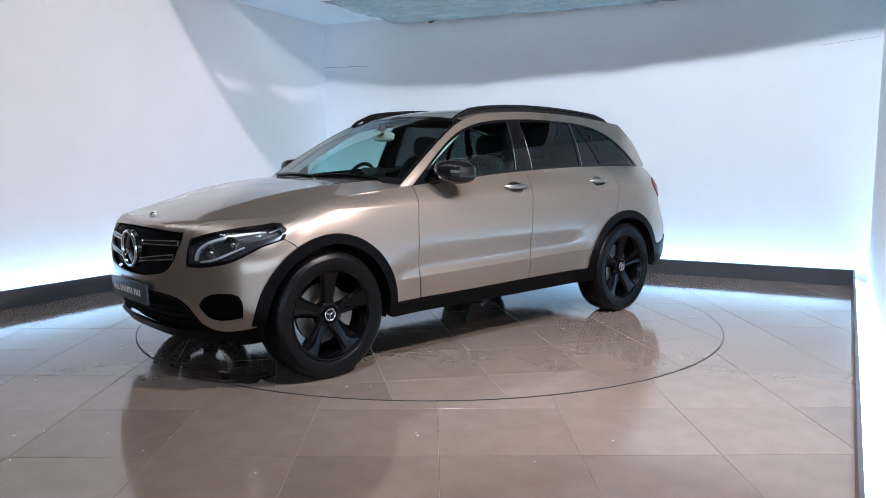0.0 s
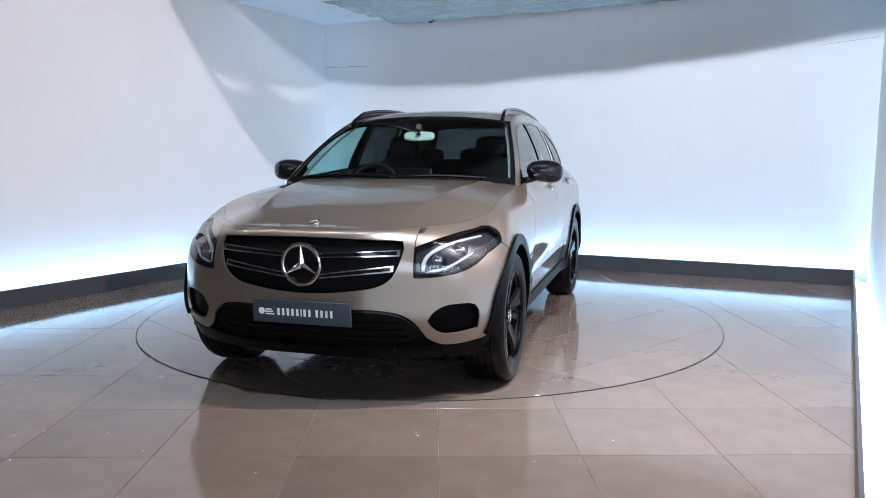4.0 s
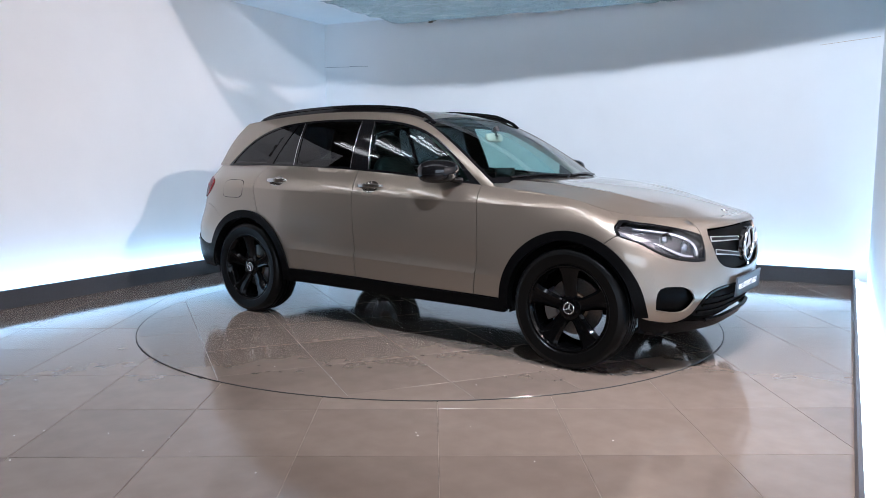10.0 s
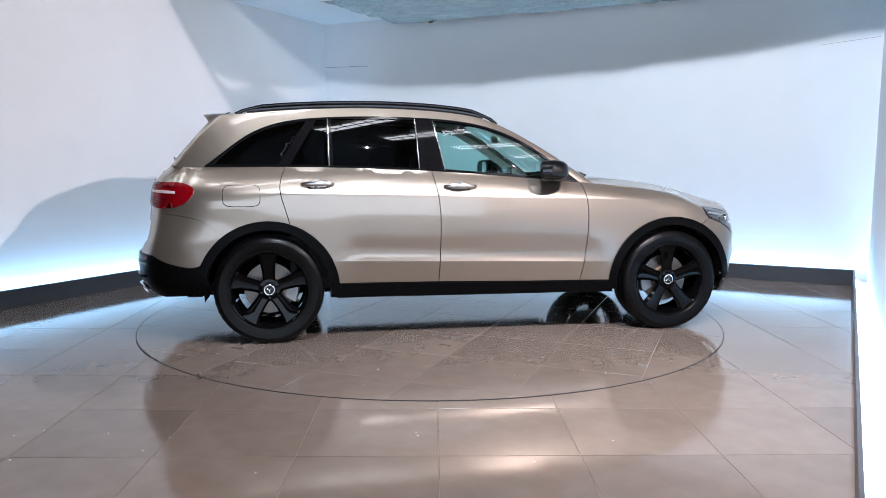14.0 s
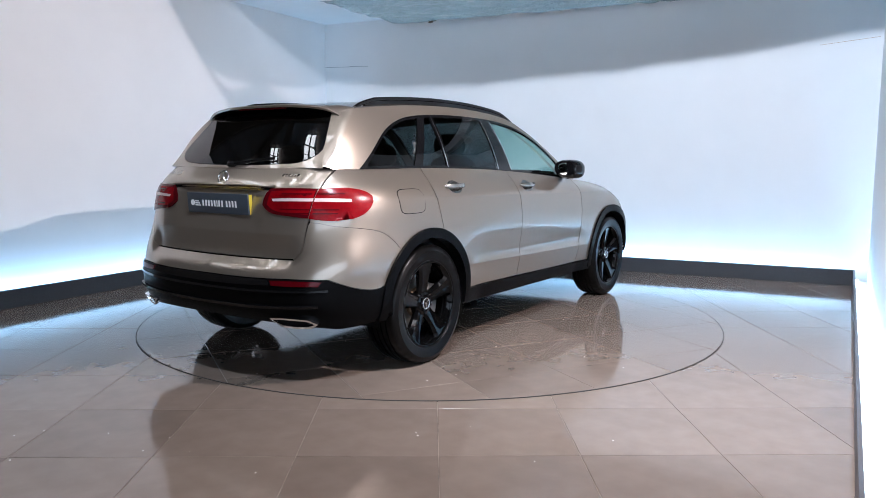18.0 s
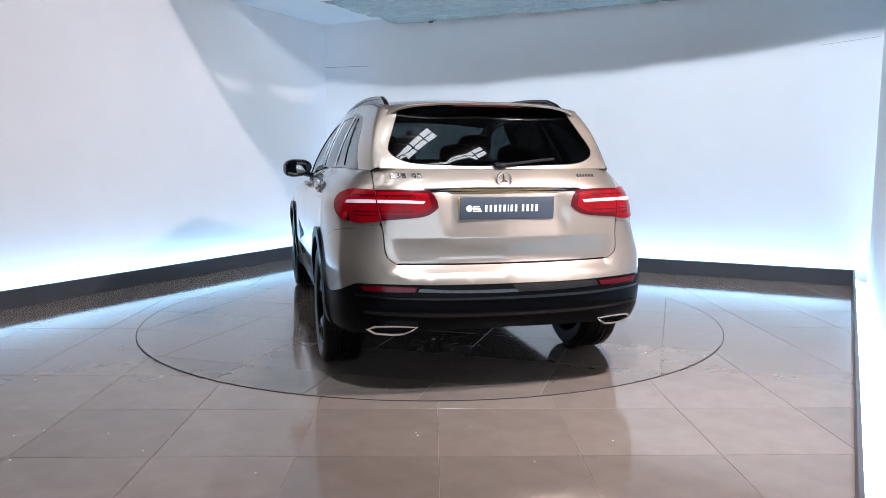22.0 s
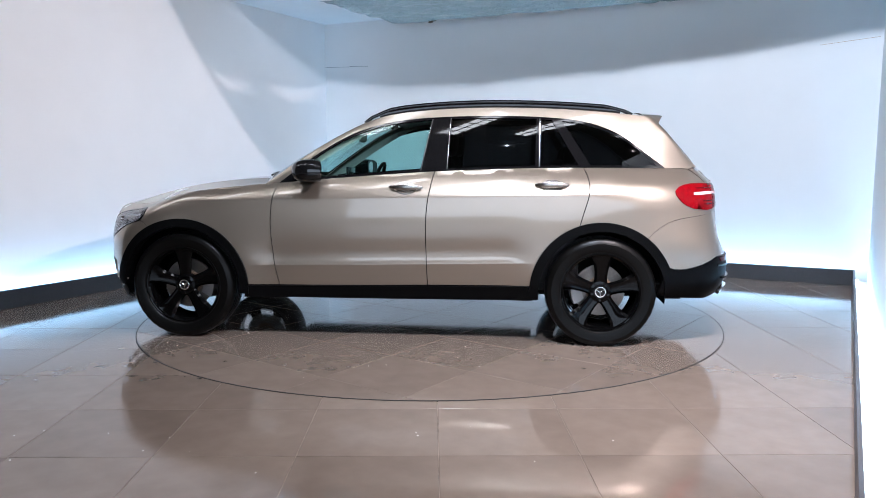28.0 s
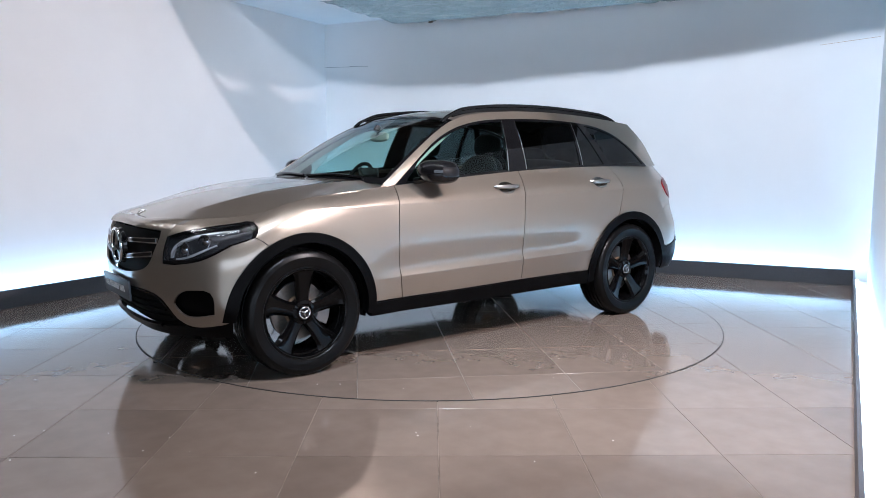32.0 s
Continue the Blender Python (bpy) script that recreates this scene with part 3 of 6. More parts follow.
class Surface:
    """A smooth sheet through a grid of control points, belts by columns."""

    pressed = False

    def __init__(self, grid):
        g = np.array(grid, float)
        flip = np.array([1, -1, 1])
        self.g = np.concatenate([g[:, 2:0:-1] * flip, g, g[:, -2:-4:-1] * flip], axis=1)
        du = np.linalg.norm(np.diff(self.g, axis=1), axis=2).mean(0)
        dv = np.linalg.norm(np.diff(self.g, axis=0), axis=2).mean(1)
        self.u, self.v = np.concatenate([[0], np.cumsum(du)]), np.concatenate([[0], np.cumsum(dv)])
        self.knots = self.u - self.u[2]
        self.u = self.knots[2:-2]
        self.mu, self.mv = spline_matrix(self.knots), spline_matrix(self.v)

    def at(self, u, v):
        wu, wv = weights(self.knots, self.mu, np.clip(u, -0.05, self.u[-1] + 0.05)), weights(self.v, self.mv, np.clip(v, 0, self.v[-1]))
        p = np.einsum("nj,nk,jkc->nc", wv, wu, self.g)
        if self.pressed:
            self.press(p)
        return p

    def press(self, p):
        """Pressed creases: a shoulder and a low light-catching edge along the flank, a tuck across the tailgate."""
        x, y, z = p[:, 0].copy(), p[:, 1].copy(), p[:, 2].copy()
        zs, zc = shoulder_z(x), crease_z(x)
        zt, yt = np.interp(x, FLANK_X, FLANK_Z), np.interp(x, FLANK_X, FLANK_Y)
        q = np.clip((z - zs) / np.maximum(zt - zs, 0.02), 0, 1)
        above = 0.916 + (yt - 0.916) * (0.5 * q + 0.5 * q * q)
        s = np.clip((zs - z) / (zs - zc), 0, 2)
        low = np.maximum(zc - z, 0)
        plain = 0.916 + 0.050 * s - 0.040 * s * s
        folded = np.where(s < 1, SCOOP(s), 0.9185 - 0.20 * low)
        a = ease((x + 1.06) / 0.30) * ease((1.02 - x) / 0.30)
        target = np.where(z > zs, above, plain + (folded - plain) * a)
        m = ease((x + 1.75) / 0.55) * ease((1.50 - x) / 0.5) * (y > 0.5)
        p[:, 1] = y + (target - y) * m
        rear = (x < -1.95) * ease((0.66 - np.abs(y)) / 0.10)
        p[:, 0] += rear * (0.034 * np.clip((0.835 - z) / 0.13, 0, 1) * ease((z - 0.655) / 0.045))
        p[:, 0] += (x < -1.95) * 0.022 * ease((0.40 - np.abs(y)) / 0.13) * ease((z - 0.78) / 0.18) * ease((1.083 - z) / 0.008)

    def normal(self, u, v):
        e = 0.004
        a = self.at(u + e, v) - self.at(u - e, v)
        b = self.at(u, np.minimum(v + e, self.v[-1])) - self.at(u, np.maximum(v - e, 0))
        n = np.cross(a, b)
        return n / np.maximum(np.linalg.norm(n, axis=1), 1e-9)[:, None]

    def table(self, u0, u1, n=220, k=90):
        uu, vv = np.meshgrid(np.linspace(u0, u1, n), np.linspace(0, self.v[-1], k))
        uu, vv = uu.ravel(), vv.ravel()
        return uu, vv, self.at(uu, vv)

    def find(self, pts, axes, tab):
        """The (u, v) at which two coordinates take the given values."""
        pts = np.atleast_2d(np.array(pts, float))
        uu, vv, p = tab
        q = p[:, axes]
        best = np.array([np.argmin(((q - x) ** 2).sum(1)) for x in pts])
        u, v = uu[best].copy(), vv[best].copy()
        e = 1e-4
        for _ in range(5):
            f = self.at(u, v)[:, axes] - pts
            fu = (self.at(u + e, v)[:, axes] - self.at(u - e, v)[:, axes]) / (2 * e)
            fv = (self.at(u, v + e)[:, axes] - self.at(u, v - e)[:, axes]) / (2 * e)
            det = fu[:, 0] * fv[:, 1] - fu[:, 1] * fv[:, 0]
            det = np.where(np.abs(det) < 1e-3, np.inf, det)
            u = np.clip(u - np.clip((f[:, 0] * fv[:, 1] - f[:, 1] * fv[:, 0]) / det, -0.05, 0.05), 0, self.u[-1])
            v = np.clip(v - np.clip((fu[:, 0] * f[:, 1] - fu[:, 1] * f[:, 0]) / det, -0.05, 0.05), 0, self.v[-1])
        return np.stack([u, v], 1)


class Sheet:
    """A sheet given by a function of two values."""

    def __init__(self, fn, flip=1):
        self.fn, self.flip = fn, flip

    def at(self, u, v):
        return self.fn(np.asarray(u, float), np.asarray(v, float))

    def normal(self, u, v):
        e = 0.003
        n = np.cross(self.at(u + e, v) - self.at(u - e, v), self.at(u, v + e) - self.at(u, v - e)) * self.flip
        return n / np.maximum(np.linalg.norm(n, axis=1), 1e-9)[:, None]


def smooth_run(pts, step=0.03):
    """Points along a smooth run through pts, ends included."""
    p = np.array(pts, float)
    if len(p) < 3:
        k = max(1, int(np.linalg.norm(p[1] - p[0]) / step))
        return [tuple(p[0] + (p[1] - p[0]) * i / k) for i in range(k + 1)]
    t = np.concatenate([[0], np.cumsum(np.linalg.norm(np.diff(p, axis=0), axis=1))])
    k = max(2, int(t[-1] / step))
    return [tuple(r) for r in weights(t, spline_matrix(t), np.linspace(0, t[-1], k + 1)) @ p]


def ring_of(*runs):
    """A closed ring from runs, equal neighbours dropped."""
    out = []
    for run in runs:
        for q in run:
            if not out or math.hypot(q[0] - out[-1][0], q[1] - out[-1][1]) > 1e-4:
                out.append(tuple(q))
    if math.hypot(out[0][0] - out[-1][0], out[0][1] - out[-1][1]) < 1e-4:
        out.pop()
    return out


def inside(pts, ring):
    pts, r = np.asarray(pts), np.asarray(ring)
    x, y = pts[:, 0][:, None], pts[:, 1][:, None]
    x0, y0 = r[:, 0], r[:, 1]
    x1, y1 = np.roll(x0, -1), np.roll(y0, -1)
    hit = ((y0 > y) != (y1 > y)) & (x < (x1 - x0) * (y - y0) / np.where(y1 == y0, 1e-12, y1 - y0) + x0)
    return hit.sum(1) % 2 == 1


from mathutils.geometry import delaunay_2d_cdt


def fill(ring, holes=(), step=0.045, rows=()):
    """Vertices and triangles over a plan ring with holes; rows: points that the mesh follows along creases."""
    loops = [ring, *holes]
    verts, edges = [], []
    for lp in loops:
        k0 = len(verts)
        verts += [Vector(p) for p in lp]
        edges += [(k0 + i, k0 + (i + 1) % len(lp)) for i in range(len(lp))]
    edge_pts = np.array([tuple(v) for v in verts])
    lo, hi = edge_pts.min(0), edge_pts.max(0)
    gx, gy = np.meshgrid(np.arange(lo[0] + step / 2, hi[0], step), np.arange(lo[1] + step / 2, hi[1], step))
    g = np.stack([gx.ravel(), gy.ravel()], 1)
    if len(g):
        ok = inside(g, ring)
        for h in holes:
            ok &= ~inside(g, h)
        g = g[ok]
        if len(rows):
            r = np.array(rows)
            ok = inside(r, ring)
            for h in holes:
                ok &= ~inside(r, h)
            r = np.array([q for q in r[ok] if np.sqrt(((edge_pts - q) ** 2).sum(1).min()) > 0.003])
            if len(r):
                verts += [Vector(q) for q in r]
                g = np.array([q for q in g if np.sqrt(((r - q) ** 2).sum(1).min()) > step * 0.5])
        near = np.array([np.sqrt(((edge_pts - q) ** 2).sum(1).min()) for q in g]) if len(g) else np.zeros(0)
        verts += [Vector(q) for q in g[near > step * 0.55]]
    vo, _, fo = delaunay_2d_cdt(verts, edges, [], 0, 1e-6)[:3]
    vo = np.array([tuple(v) for v in vo])
    tri = [f for f in fo if len(f) == 3]
    mid = np.array([vo[list(f)].mean(0) for f in tri])
    ok = inside(mid, ring)
    for h in holes:
        ok &= ~inside(mid, h)
    return vo, [f for f, k in zip(tri, ok) if k]


def dense(ring, step):
    """The ring with its long sides cut up."""
    out = []
    for i, p in enumerate(ring):
        q = ring[(i + 1) % len(ring)]
        k = max(1, int(math.hypot(q[0] - p[0], q[1] - p[1]) / step))
        out += [(p[0] + (q[0] - p[0]) * j / k, p[1] + (q[1] - p[1]) * j / k) for j in range(k)]
    return out


def skin(sheet, ring, holes=(), off=0.0, depth=0.012, step=0.045, rows=()):
    """Vertices, faces and corner normals of a panel with turned-in edges."""
    vo, tri = fill(dense(ring, step), [dense(h, step) for h in holes], step, rows)
    u, v = vo[:, 0], vo[:, 1]
    p, n = sheet.at(u, v), sheet.normal(u, v)
    p = p + n * off
    out = [tuple(t) for t in tri]
    for k, f in enumerate(out):
        fn = np.cross(p[f[1]] - p[f[0]], p[f[2]] - p[f[0]])
        if fn @ n[f[0]] < 0:
            out[k] = (f[0], f[2], f[1])
    norms = [[n[i] for i in f] for f in out]
    count = {}
    for f in out:
        for i in range(3):
            e = (f[i], f[(i + 1) % 3])
            count[e] = count.get(e, 0) + 1
    rim = [e for e in count if (e[1], e[0]) not in count]
    used = {i for e in rim for i in e}
    down = {}
    pts = [tuple(q) for q in p]
    for i in sorted(used):
        down[i] = len(pts)
        pts.append(tuple(p[i] - n[i] * depth))
    for a, b in rim:
        f = (b, a, down[a], down[b])
        q = np.cross(np.array(pts[f[1]]) - np.array(pts[f[0]]), np.array(pts[f[2]]) - np.array(pts[f[0]]))
        q = q / max(np.linalg.norm(q), 1e-9)
        out.append(f)
        norms.append([q] * 4)
    return pts, out, norms


def mirrored(s):
    pts, faces, norms = s
    return [(x, -y, z) for x, y, z in pts], [f[::-1] for f in faces], [[np.array((n[0], -n[1], n[2])) for n in ns[::-1]] for ns in norms]


def joined(a, b):
    k = len(a[0])
    return a[0] + b[0], a[1] + [tuple(i + k for i in f) for f in b[1]], a[2] + b[2]


def put(name, s, mat, parent, label=""):
    pts, faces, norms = s
    me = bpy.data.meshes.new(name)
    me.from_pydata(pts, [], faces)
    me.materials.append(mat)
    me.shade_smooth()
    me.normals_split_custom_set([tuple(n) for ns in norms for n in ns])
    ob = new(name, me)
    ob.parent = parent
    if label:
        ob["label"] = label
    return ob


def pair(name, s, mat, parent, label=""):
    """One on each side of the car."""
    return put(name, s, mat, parent, label), put(name, mirrored(s), mat, parent, label)


def whole(name, s, mat, parent, label=""):
    """Both halves as one panel."""
    return put(name, joined(s, mirrored(s)), mat, parent, label)


# belts of the lower body from sill to shoulder, each from the nose round one flank to the tail
SIDE_X = (1.44, 1.0, 0.75, 0.2, -0.28, -0.9, -1.44, -1.9)


def belt(nose, corner, x4, widths, tail_corner, tail, heights):
    """nose: x at y 0, 0.35, 0.60; widths: half widths at x4 and along the flank; tail: x at y 0.60, 0.30, 0; heights at the same 17 columns."""
    plan = [(nose[0], 0), (nose[1], 0.35), (nose[2], 0.60), corner, (x4, widths[0])]
    plan += list(zip(SIDE_X, widths[1:])) + [tail_corner, (tail[0], 0.60), (tail[1], 0.30), (tail[2], 0)]
    return [(x, y, z) for (x, y), z in zip(plan, heights)]


def level(front, side, rear):
    return [front] * 4 + [(front + side) / 2] + [side] * 8 + [(side + rear) / 2] + [rear] * 3


BELTS = [
    belt((2.10, 2.08, 2.00), (1.88, 0.79), 1.80, (0.86, 0.86, 0.86, 0.86, 0.86, 0.86, 0.86, 0.86, 0.86), (-2.10, 0.80), (-2.24, -2.29, -2.30), level(0.235, 0.29, 0.32)),
    belt((2.185, 2.165, 2.085), (1.96, 0.815), 1.85, (0.905, 0.925, 0.912, 0.910, 0.910, 0.910, 0.914, 0.925, 0.915), (-2.17, 0.815), (-2.305, -2.355, -2.365), level(0.40, 0.40, 0.43)),
    belt((2.205, 2.185, 2.10), (1.965, 0.825), 1.84, (0.912, 0.930, 0.928, 0.928, 0.928, 0.928, 0.929, 0.930, 0.918), (-2.175, 0.825), (-2.31, -2.36, -2.37), level(0.55, 0.55, 0.58)),
    belt((2.205, 2.185, 2.10), (1.945, 0.828), 1.82, (0.912, 0.934, 0.928, 0.925, 0.925, 0.925, 0.928, 0.934, 0.918), (-2.145, 0.832), (-2.265, -2.30, -2.31), level(0.70, 0.70, 0.715)),
    belt((2.195, 2.172, 2.07), (1.90, 0.815), 1.76, (0.900, 0.930, 0.926, 0.923, 0.923, 0.923, 0.926, 0.928, 0.898), (-2.115, 0.800), (-2.235, -2.275, -2.285),
         [0.80, 0.80, 0.80, 0.80, 0.81, 0.83, 0.84, 0.84, 0.85, 0.85, 0.86, 0.86, 0.86, 0.86, 0.86, 0.86, 0.86]),
    belt((2.175, 2.15, 2.02), (1.82, 0.79), 1.70, (0.872, 0.905, 0.914, 0.917, 0.920, 0.920, 0.920, 0.908, 0.870), (-2.095, 0.775), (-2.215, -2.255, -2.265),
         [0.865, 0.865, 0.865, 0.87, 0.885, 0.92, 0.955, 0.975, 0.995, 1.005, 1.02, 1.03, 1.03, 1.02, 1.01, 1.005, 1.005]),
    belt((2.15, 2.125, 1.97), (1.755, 0.765), 1.65, (0.835, 0.865, 0.872, 0.872, 0.872, 0.866, 0.858, 0.840, 0.797), (-2.06, 0.737), (-2.18, -2.22, -2.23),
         [0.892, 0.892, 0.895, 0.905, 0.925, 0.975, 1.02, 1.04, 1.075, 1.095, 1.115, 1.12, 1.12, 1.11, 1.10, 1.10, 1.10]),
    belt((2.115, 2.09, 1.93), (1.71, 0.74), 1.61, (0.795, 0.815, 0.822, 0.822, 0.815, 0.803, 0.785, 0.762, 0.728), (-2.00, 0.695), (-2.075, -2.13, -2.145),
         [0.905, 0.905, 0.912, 0.930, 0.954, 1.003, 1.058, 1.080, 1.125, 1.158, 1.182, 1.188, 1.185, 1.185, 1.195, 1.195, 1.19]),
]
LOWER = Surface(BELTS)
FLANK_X, FLANK_Y, FLANK_Z = np.array([[-2.05, 0.685, 1.185]] + [BELTS[-1][5 + i] for i in range(7, -1, -1)] + [BELTS[-1][4]]).T
LOWER.pressed = True
TAB_SIDE = LOWER.table(LOWER.u[3], LOWER.u[13], 320)
TAB_FRONT = LOWER.table(0, LOWER.u[5], 220)
TAB_REAR = LOWER.table(LOWER.u[11], LOWER.u[16], 220)
VTOP = LOWER.v[-1]


def on_side(pts):
    return [tuple(q) for q in LOWER.find(pts, [0, 2], TAB_SIDE)]


def on_front(pts):
    return [tuple(q) for q in LOWER.find(pts, [1, 2], TAB_FRONT)]


def on_rear(pts):
    return [tuple(q) for q in LOWER.find(pts, [1, 2], TAB_REAR)]


def side_run(*pts):
    return on_side(smooth_run(pts))


def front_run(*pts):
    return on_front(smooth_run(pts))


def rear_run(*pts):
    return on_rear(smooth_run(pts))


def along_top(a, b):
    """Along the upper edge between two found points."""
    k = max(2, int(abs(b[0] - a[0]) / 0.04))
    return [(a[0] + (b[0] - a[0]) * i / k, VTOP) for i in range(k + 1)]


AXLE_F, AXLE_R, HUB = 1.4365, -1.4365, 0.362


def arch(cx, r, a0, a1, n=36, squash=1.0):
    return [(cx + r * math.cos(radians(a0 + (a1 - a0) * i / n)), HUB + squash * r * math.sin(radians(a0 + (a1 - a0) * i / n))) for i in range(n + 1)]


car = tagged(new("car"), "champagne metallic five-door estate car with gloss black wheels on the turntable", "car")

R_ARCH = 0.445
# shut lines shared by the panels, in side view (x, z)
door_front = smooth_run([(0.752, 0.38), (0.775, 0.50), (0.793, 0.68), (0.797, 0.85), (0.785, 0.98), (0.765, 1.08)])
door_mid = smooth_run([(-0.278, 0.395), (-0.272, 0.55), (-0.268, 0.75), (-0.275, 0.92), (-0.300, 1.08), (-0.318, 1.17)])
rear_edge = smooth_run([(-1.285, HUB + 0.43), (-1.325, 0.93), (-1.352, 1.05), (-1.338, 1.14), (-1.318, 1.19)])
GAP = 0.003


def shifted(run, d):
    return [(x + d, z) for x, z in run]


def closed_side(*runs):
    return ring_of(*[on_side(r) for r in runs])


# rows of points beside the creases
SHARP = []
for d in (-0.014, -0.004, 0.004, 0.014):
    SHARP += on_side([(x, float(shoulder_z(x)) + d) for x in np.arange(-1.85, 1.5, 0.025)])
    SHARP += on_side([(x, float(crease_z(x)) + d) for x in np.arange(-1.08, 1.04, 0.025)])
REAR_SHARP = []
for z in (0.835, 1.079):
    for d in (-0.010, -0.003, 0.003, 0.010):
        REAR_SHARP += on_rear([(y, z + d) for y in [0.0015] + list(np.arange(0.025, 0.66, 0.03))])

# front door
a, b = shifted(door_front, -GAP), shifted(door_mid, GAP)
ring = ring_of(on_side(smooth_run([b[0], (0.2, 0.385), a[0]])), on_side(a), along_top(on_side([a[-1]])[0], on_side([b[-1]])[0]), on_side(b[::-1]))
front_doors = pair("front_door", skin(LOWER, ring, step=0.035, rows=SHARP), M_PAINT, car)
# rear door
a, b = shifted(door_mid, -GAP), shifted(rear_edge, GAP)
lower = arch(AXLE_R, R_ARCH, 5, 66)
lower = [p for p in lower if p[1] > 0.402]
ring = ring_of(on_side(smooth_run([(lower[0][0], 0.40), a[0]])), on_side(a), along_top(on_side([a[-1]])[0], on_side([b[-1]])[0]), on_side(b[::-1]), on_side(lower[::-1]))
rear_doors = pair("rear_door", skin(LOWER, ring, step=0.035, rows=SHARP), M_PAINT, car)
# front wing
a = shifted(door_front, GAP)
lower = [p for p in arch(AXLE_F, R_ARCH, 178, 62) if p[1] > 0.385]
ring = ring_of(on_side(smooth_run([a[0], (lower[0][0], 0.38)])), on_side(lower), on_side(smooth_run([lower[-1], (1.699, 0.802), (1.729, 0.819)])),
               on_side(smooth_run([(1.729, 0.819), (1.703, 0.866), (1.705, 0.903)])), along_top(on_side([(1.632, 0.945)])[0], on_side([a[-1]])[0]), on_side(a[::-1]))
pair("front_wing", skin(LOWER, ring, step=0.035, rows=SHARP), M_PAINT, car)
# rear quarter
b = shifted(rear_edge, -GAP)
lower = arch(AXLE_R, R_ARCH, 70, 128)
quarter_seam = smooth_run([(-2.02, 0.872), (-1.86, 0.835), (lower[-1][0], lower[-1][1])])
gate_side = smooth_run([(0.595, 0.702), (0.640, 0.735), (0.655, 0.82), (0.668, 0.92), (0.690, 1.05), (0.688, 1.188)])
ring = ring_of(on_side(b), along_top(on_side([b[-1]])[0], on_rear([gate_side[-1]])[0]), on_rear([(y + GAP, z) for y, z in gate_side[::-1] if z > 0.905]),
               on_rear([(0.675, 0.9045), (0.72, 0.90), (0.78, 0.885)]), on_side(quarter_seam), on_side(lower[::-1]))
pair("rear_quarter", skin(LOWER, ring, step=0.035, rows=SHARP), M_PAINT, car)
# rear bumper, painted part above and grained part below
rim_low = smooth_run([(-1.795, 0.64), (-1.87, 0.545), (-2.0, 0.535), (-2.10, 0.56)])
lower = arch(AXLE_R, R_ARCH, 128, 142)
seam_r = smooth_run([(0.80, 0.605), (0.6, 0.605), (0.3, 0.60), (0.0, 0.60)])
ring = ring_of(on_side([(x, z - 0.0028) for x, z in quarter_seam[::-1]]), on_rear([(0.78, 0.8838), (0.72, 0.8988), (0.674, 0.9035)]),
               on_rear([(y + GAP, z) for y, z in gate_side[::-1] if z < 0.90]), on_rear(smooth_run([(0.592, 0.697), (0.3, 0.693), (0, 0.692)])), on_rear(seam_r[::-1]), on_side(rim_low[::-1]), on_side(lower[::-1]))
whole("rear_bumper", skin(LOWER, ring), M_PAINT, car)
ring = ring_of(on_rear([(y, z - 0.004) for y, z in seam_r]), [(LOWER.u[16], 0.062)], [(LOWER.u[16] - 0.4, 0.055)], [(LOWER.u[13], 0.03)], on_side(smooth_run([(-1.80, 0.36), (-1.835, 0.50), (-1.80, 0.625)])), on_side([(x, z - 0.004) for x, z in rim_low]))
whole("rear_lower_bumper", skin(LOWER, ring, off=0.006), M_CLAD, car, "grained black plastic lower bumper")
ring = ring_of(rear_run((0, 0.594), (0.25, 0.594), (0.485, 0.596)), rear_run((0.500, 0.566), (0.25, 0.556), (0, 0.553)))
whole("bumper_trim", skin(LOWER, ring, off=0.010, depth=0.006), M_BLACKGLOSS, car, "gloss black trim strip between the reflectors")
for z, w, rise in ((0.535, 0.80, 0.014), (0.452, 0.76, 0.022)):
    ring = ring_of(rear_run((0, z), (0.4, z + 0.004), (w, z + 0.016)), rear_run((w, z + 0.004), (0.4, z - 0.010), (0, z - 0.014)))
    whole("bumper_ridge", skin(LOWER, ring, off=rise, depth=rise), M_BLACKGLOSS, car, "gloss black moulded ridge")
# tailgate
ring = ring_of(on_rear(smooth_run([(0, 0.70), (0.3, 0.701), (0.585, 0.705)])), on_rear([(y - GAP, z) for y, z in gate_side]), along_top(on_rear([gate_side[-1]])[0], (LOWER.u[16], VTOP)))
tailgate = whole("tailgate", skin(LOWER, ring, step=0.03, rows=REAR_SHARP), M_PAINT, car)

# nose
lamp_top = front_run((0.5535, 0.818), (0.64, 0.853), (0.73, 0.881)) + on_side(smooth_run([(1.765, 0.894), (1.735, 0.901), (1.709, 0.899)]))
LAMP = ring_of(front_run((0.560, 0.672), (0.556, 0.73), (0.554, 0.78), (0.553, 0.818)), lamp_top, on_side(smooth_run([(1.709, 0.899), (1.707, 0.866), (1.733, 0.820)])),
               on_front(smooth_run([(0.868, 0.782), (0.83, 0.736), (0.78, 0.703), (0.70, 0.682), (0.62, 0.672), (0.560, 0.672)])))
GRILLE = ring_of(front_run((0, 0.585), (0.15, 0.592), (0.30, 0.611), (0.395, 0.634), (0.445, 0.668), (0.478, 0.725), (0.497, 0.79), (0.499, 0.825), (0.490, 0.846)), front_run((0.490, 0.846), (0.25, 0.856), (0, 0.860)))
grille_edge = front_run((0, 0.582), (0.15, 0.589), (0.302, 0.608), (0.398, 0.631), (0.449, 0.666), (0.482, 0.724), (0.501, 0.79), (0.503, 0.825), (0.494, 0.849))
lower = [p for p in arch(AXLE_F, R_ARCH, 61, -12) if p[0] < 1.83]
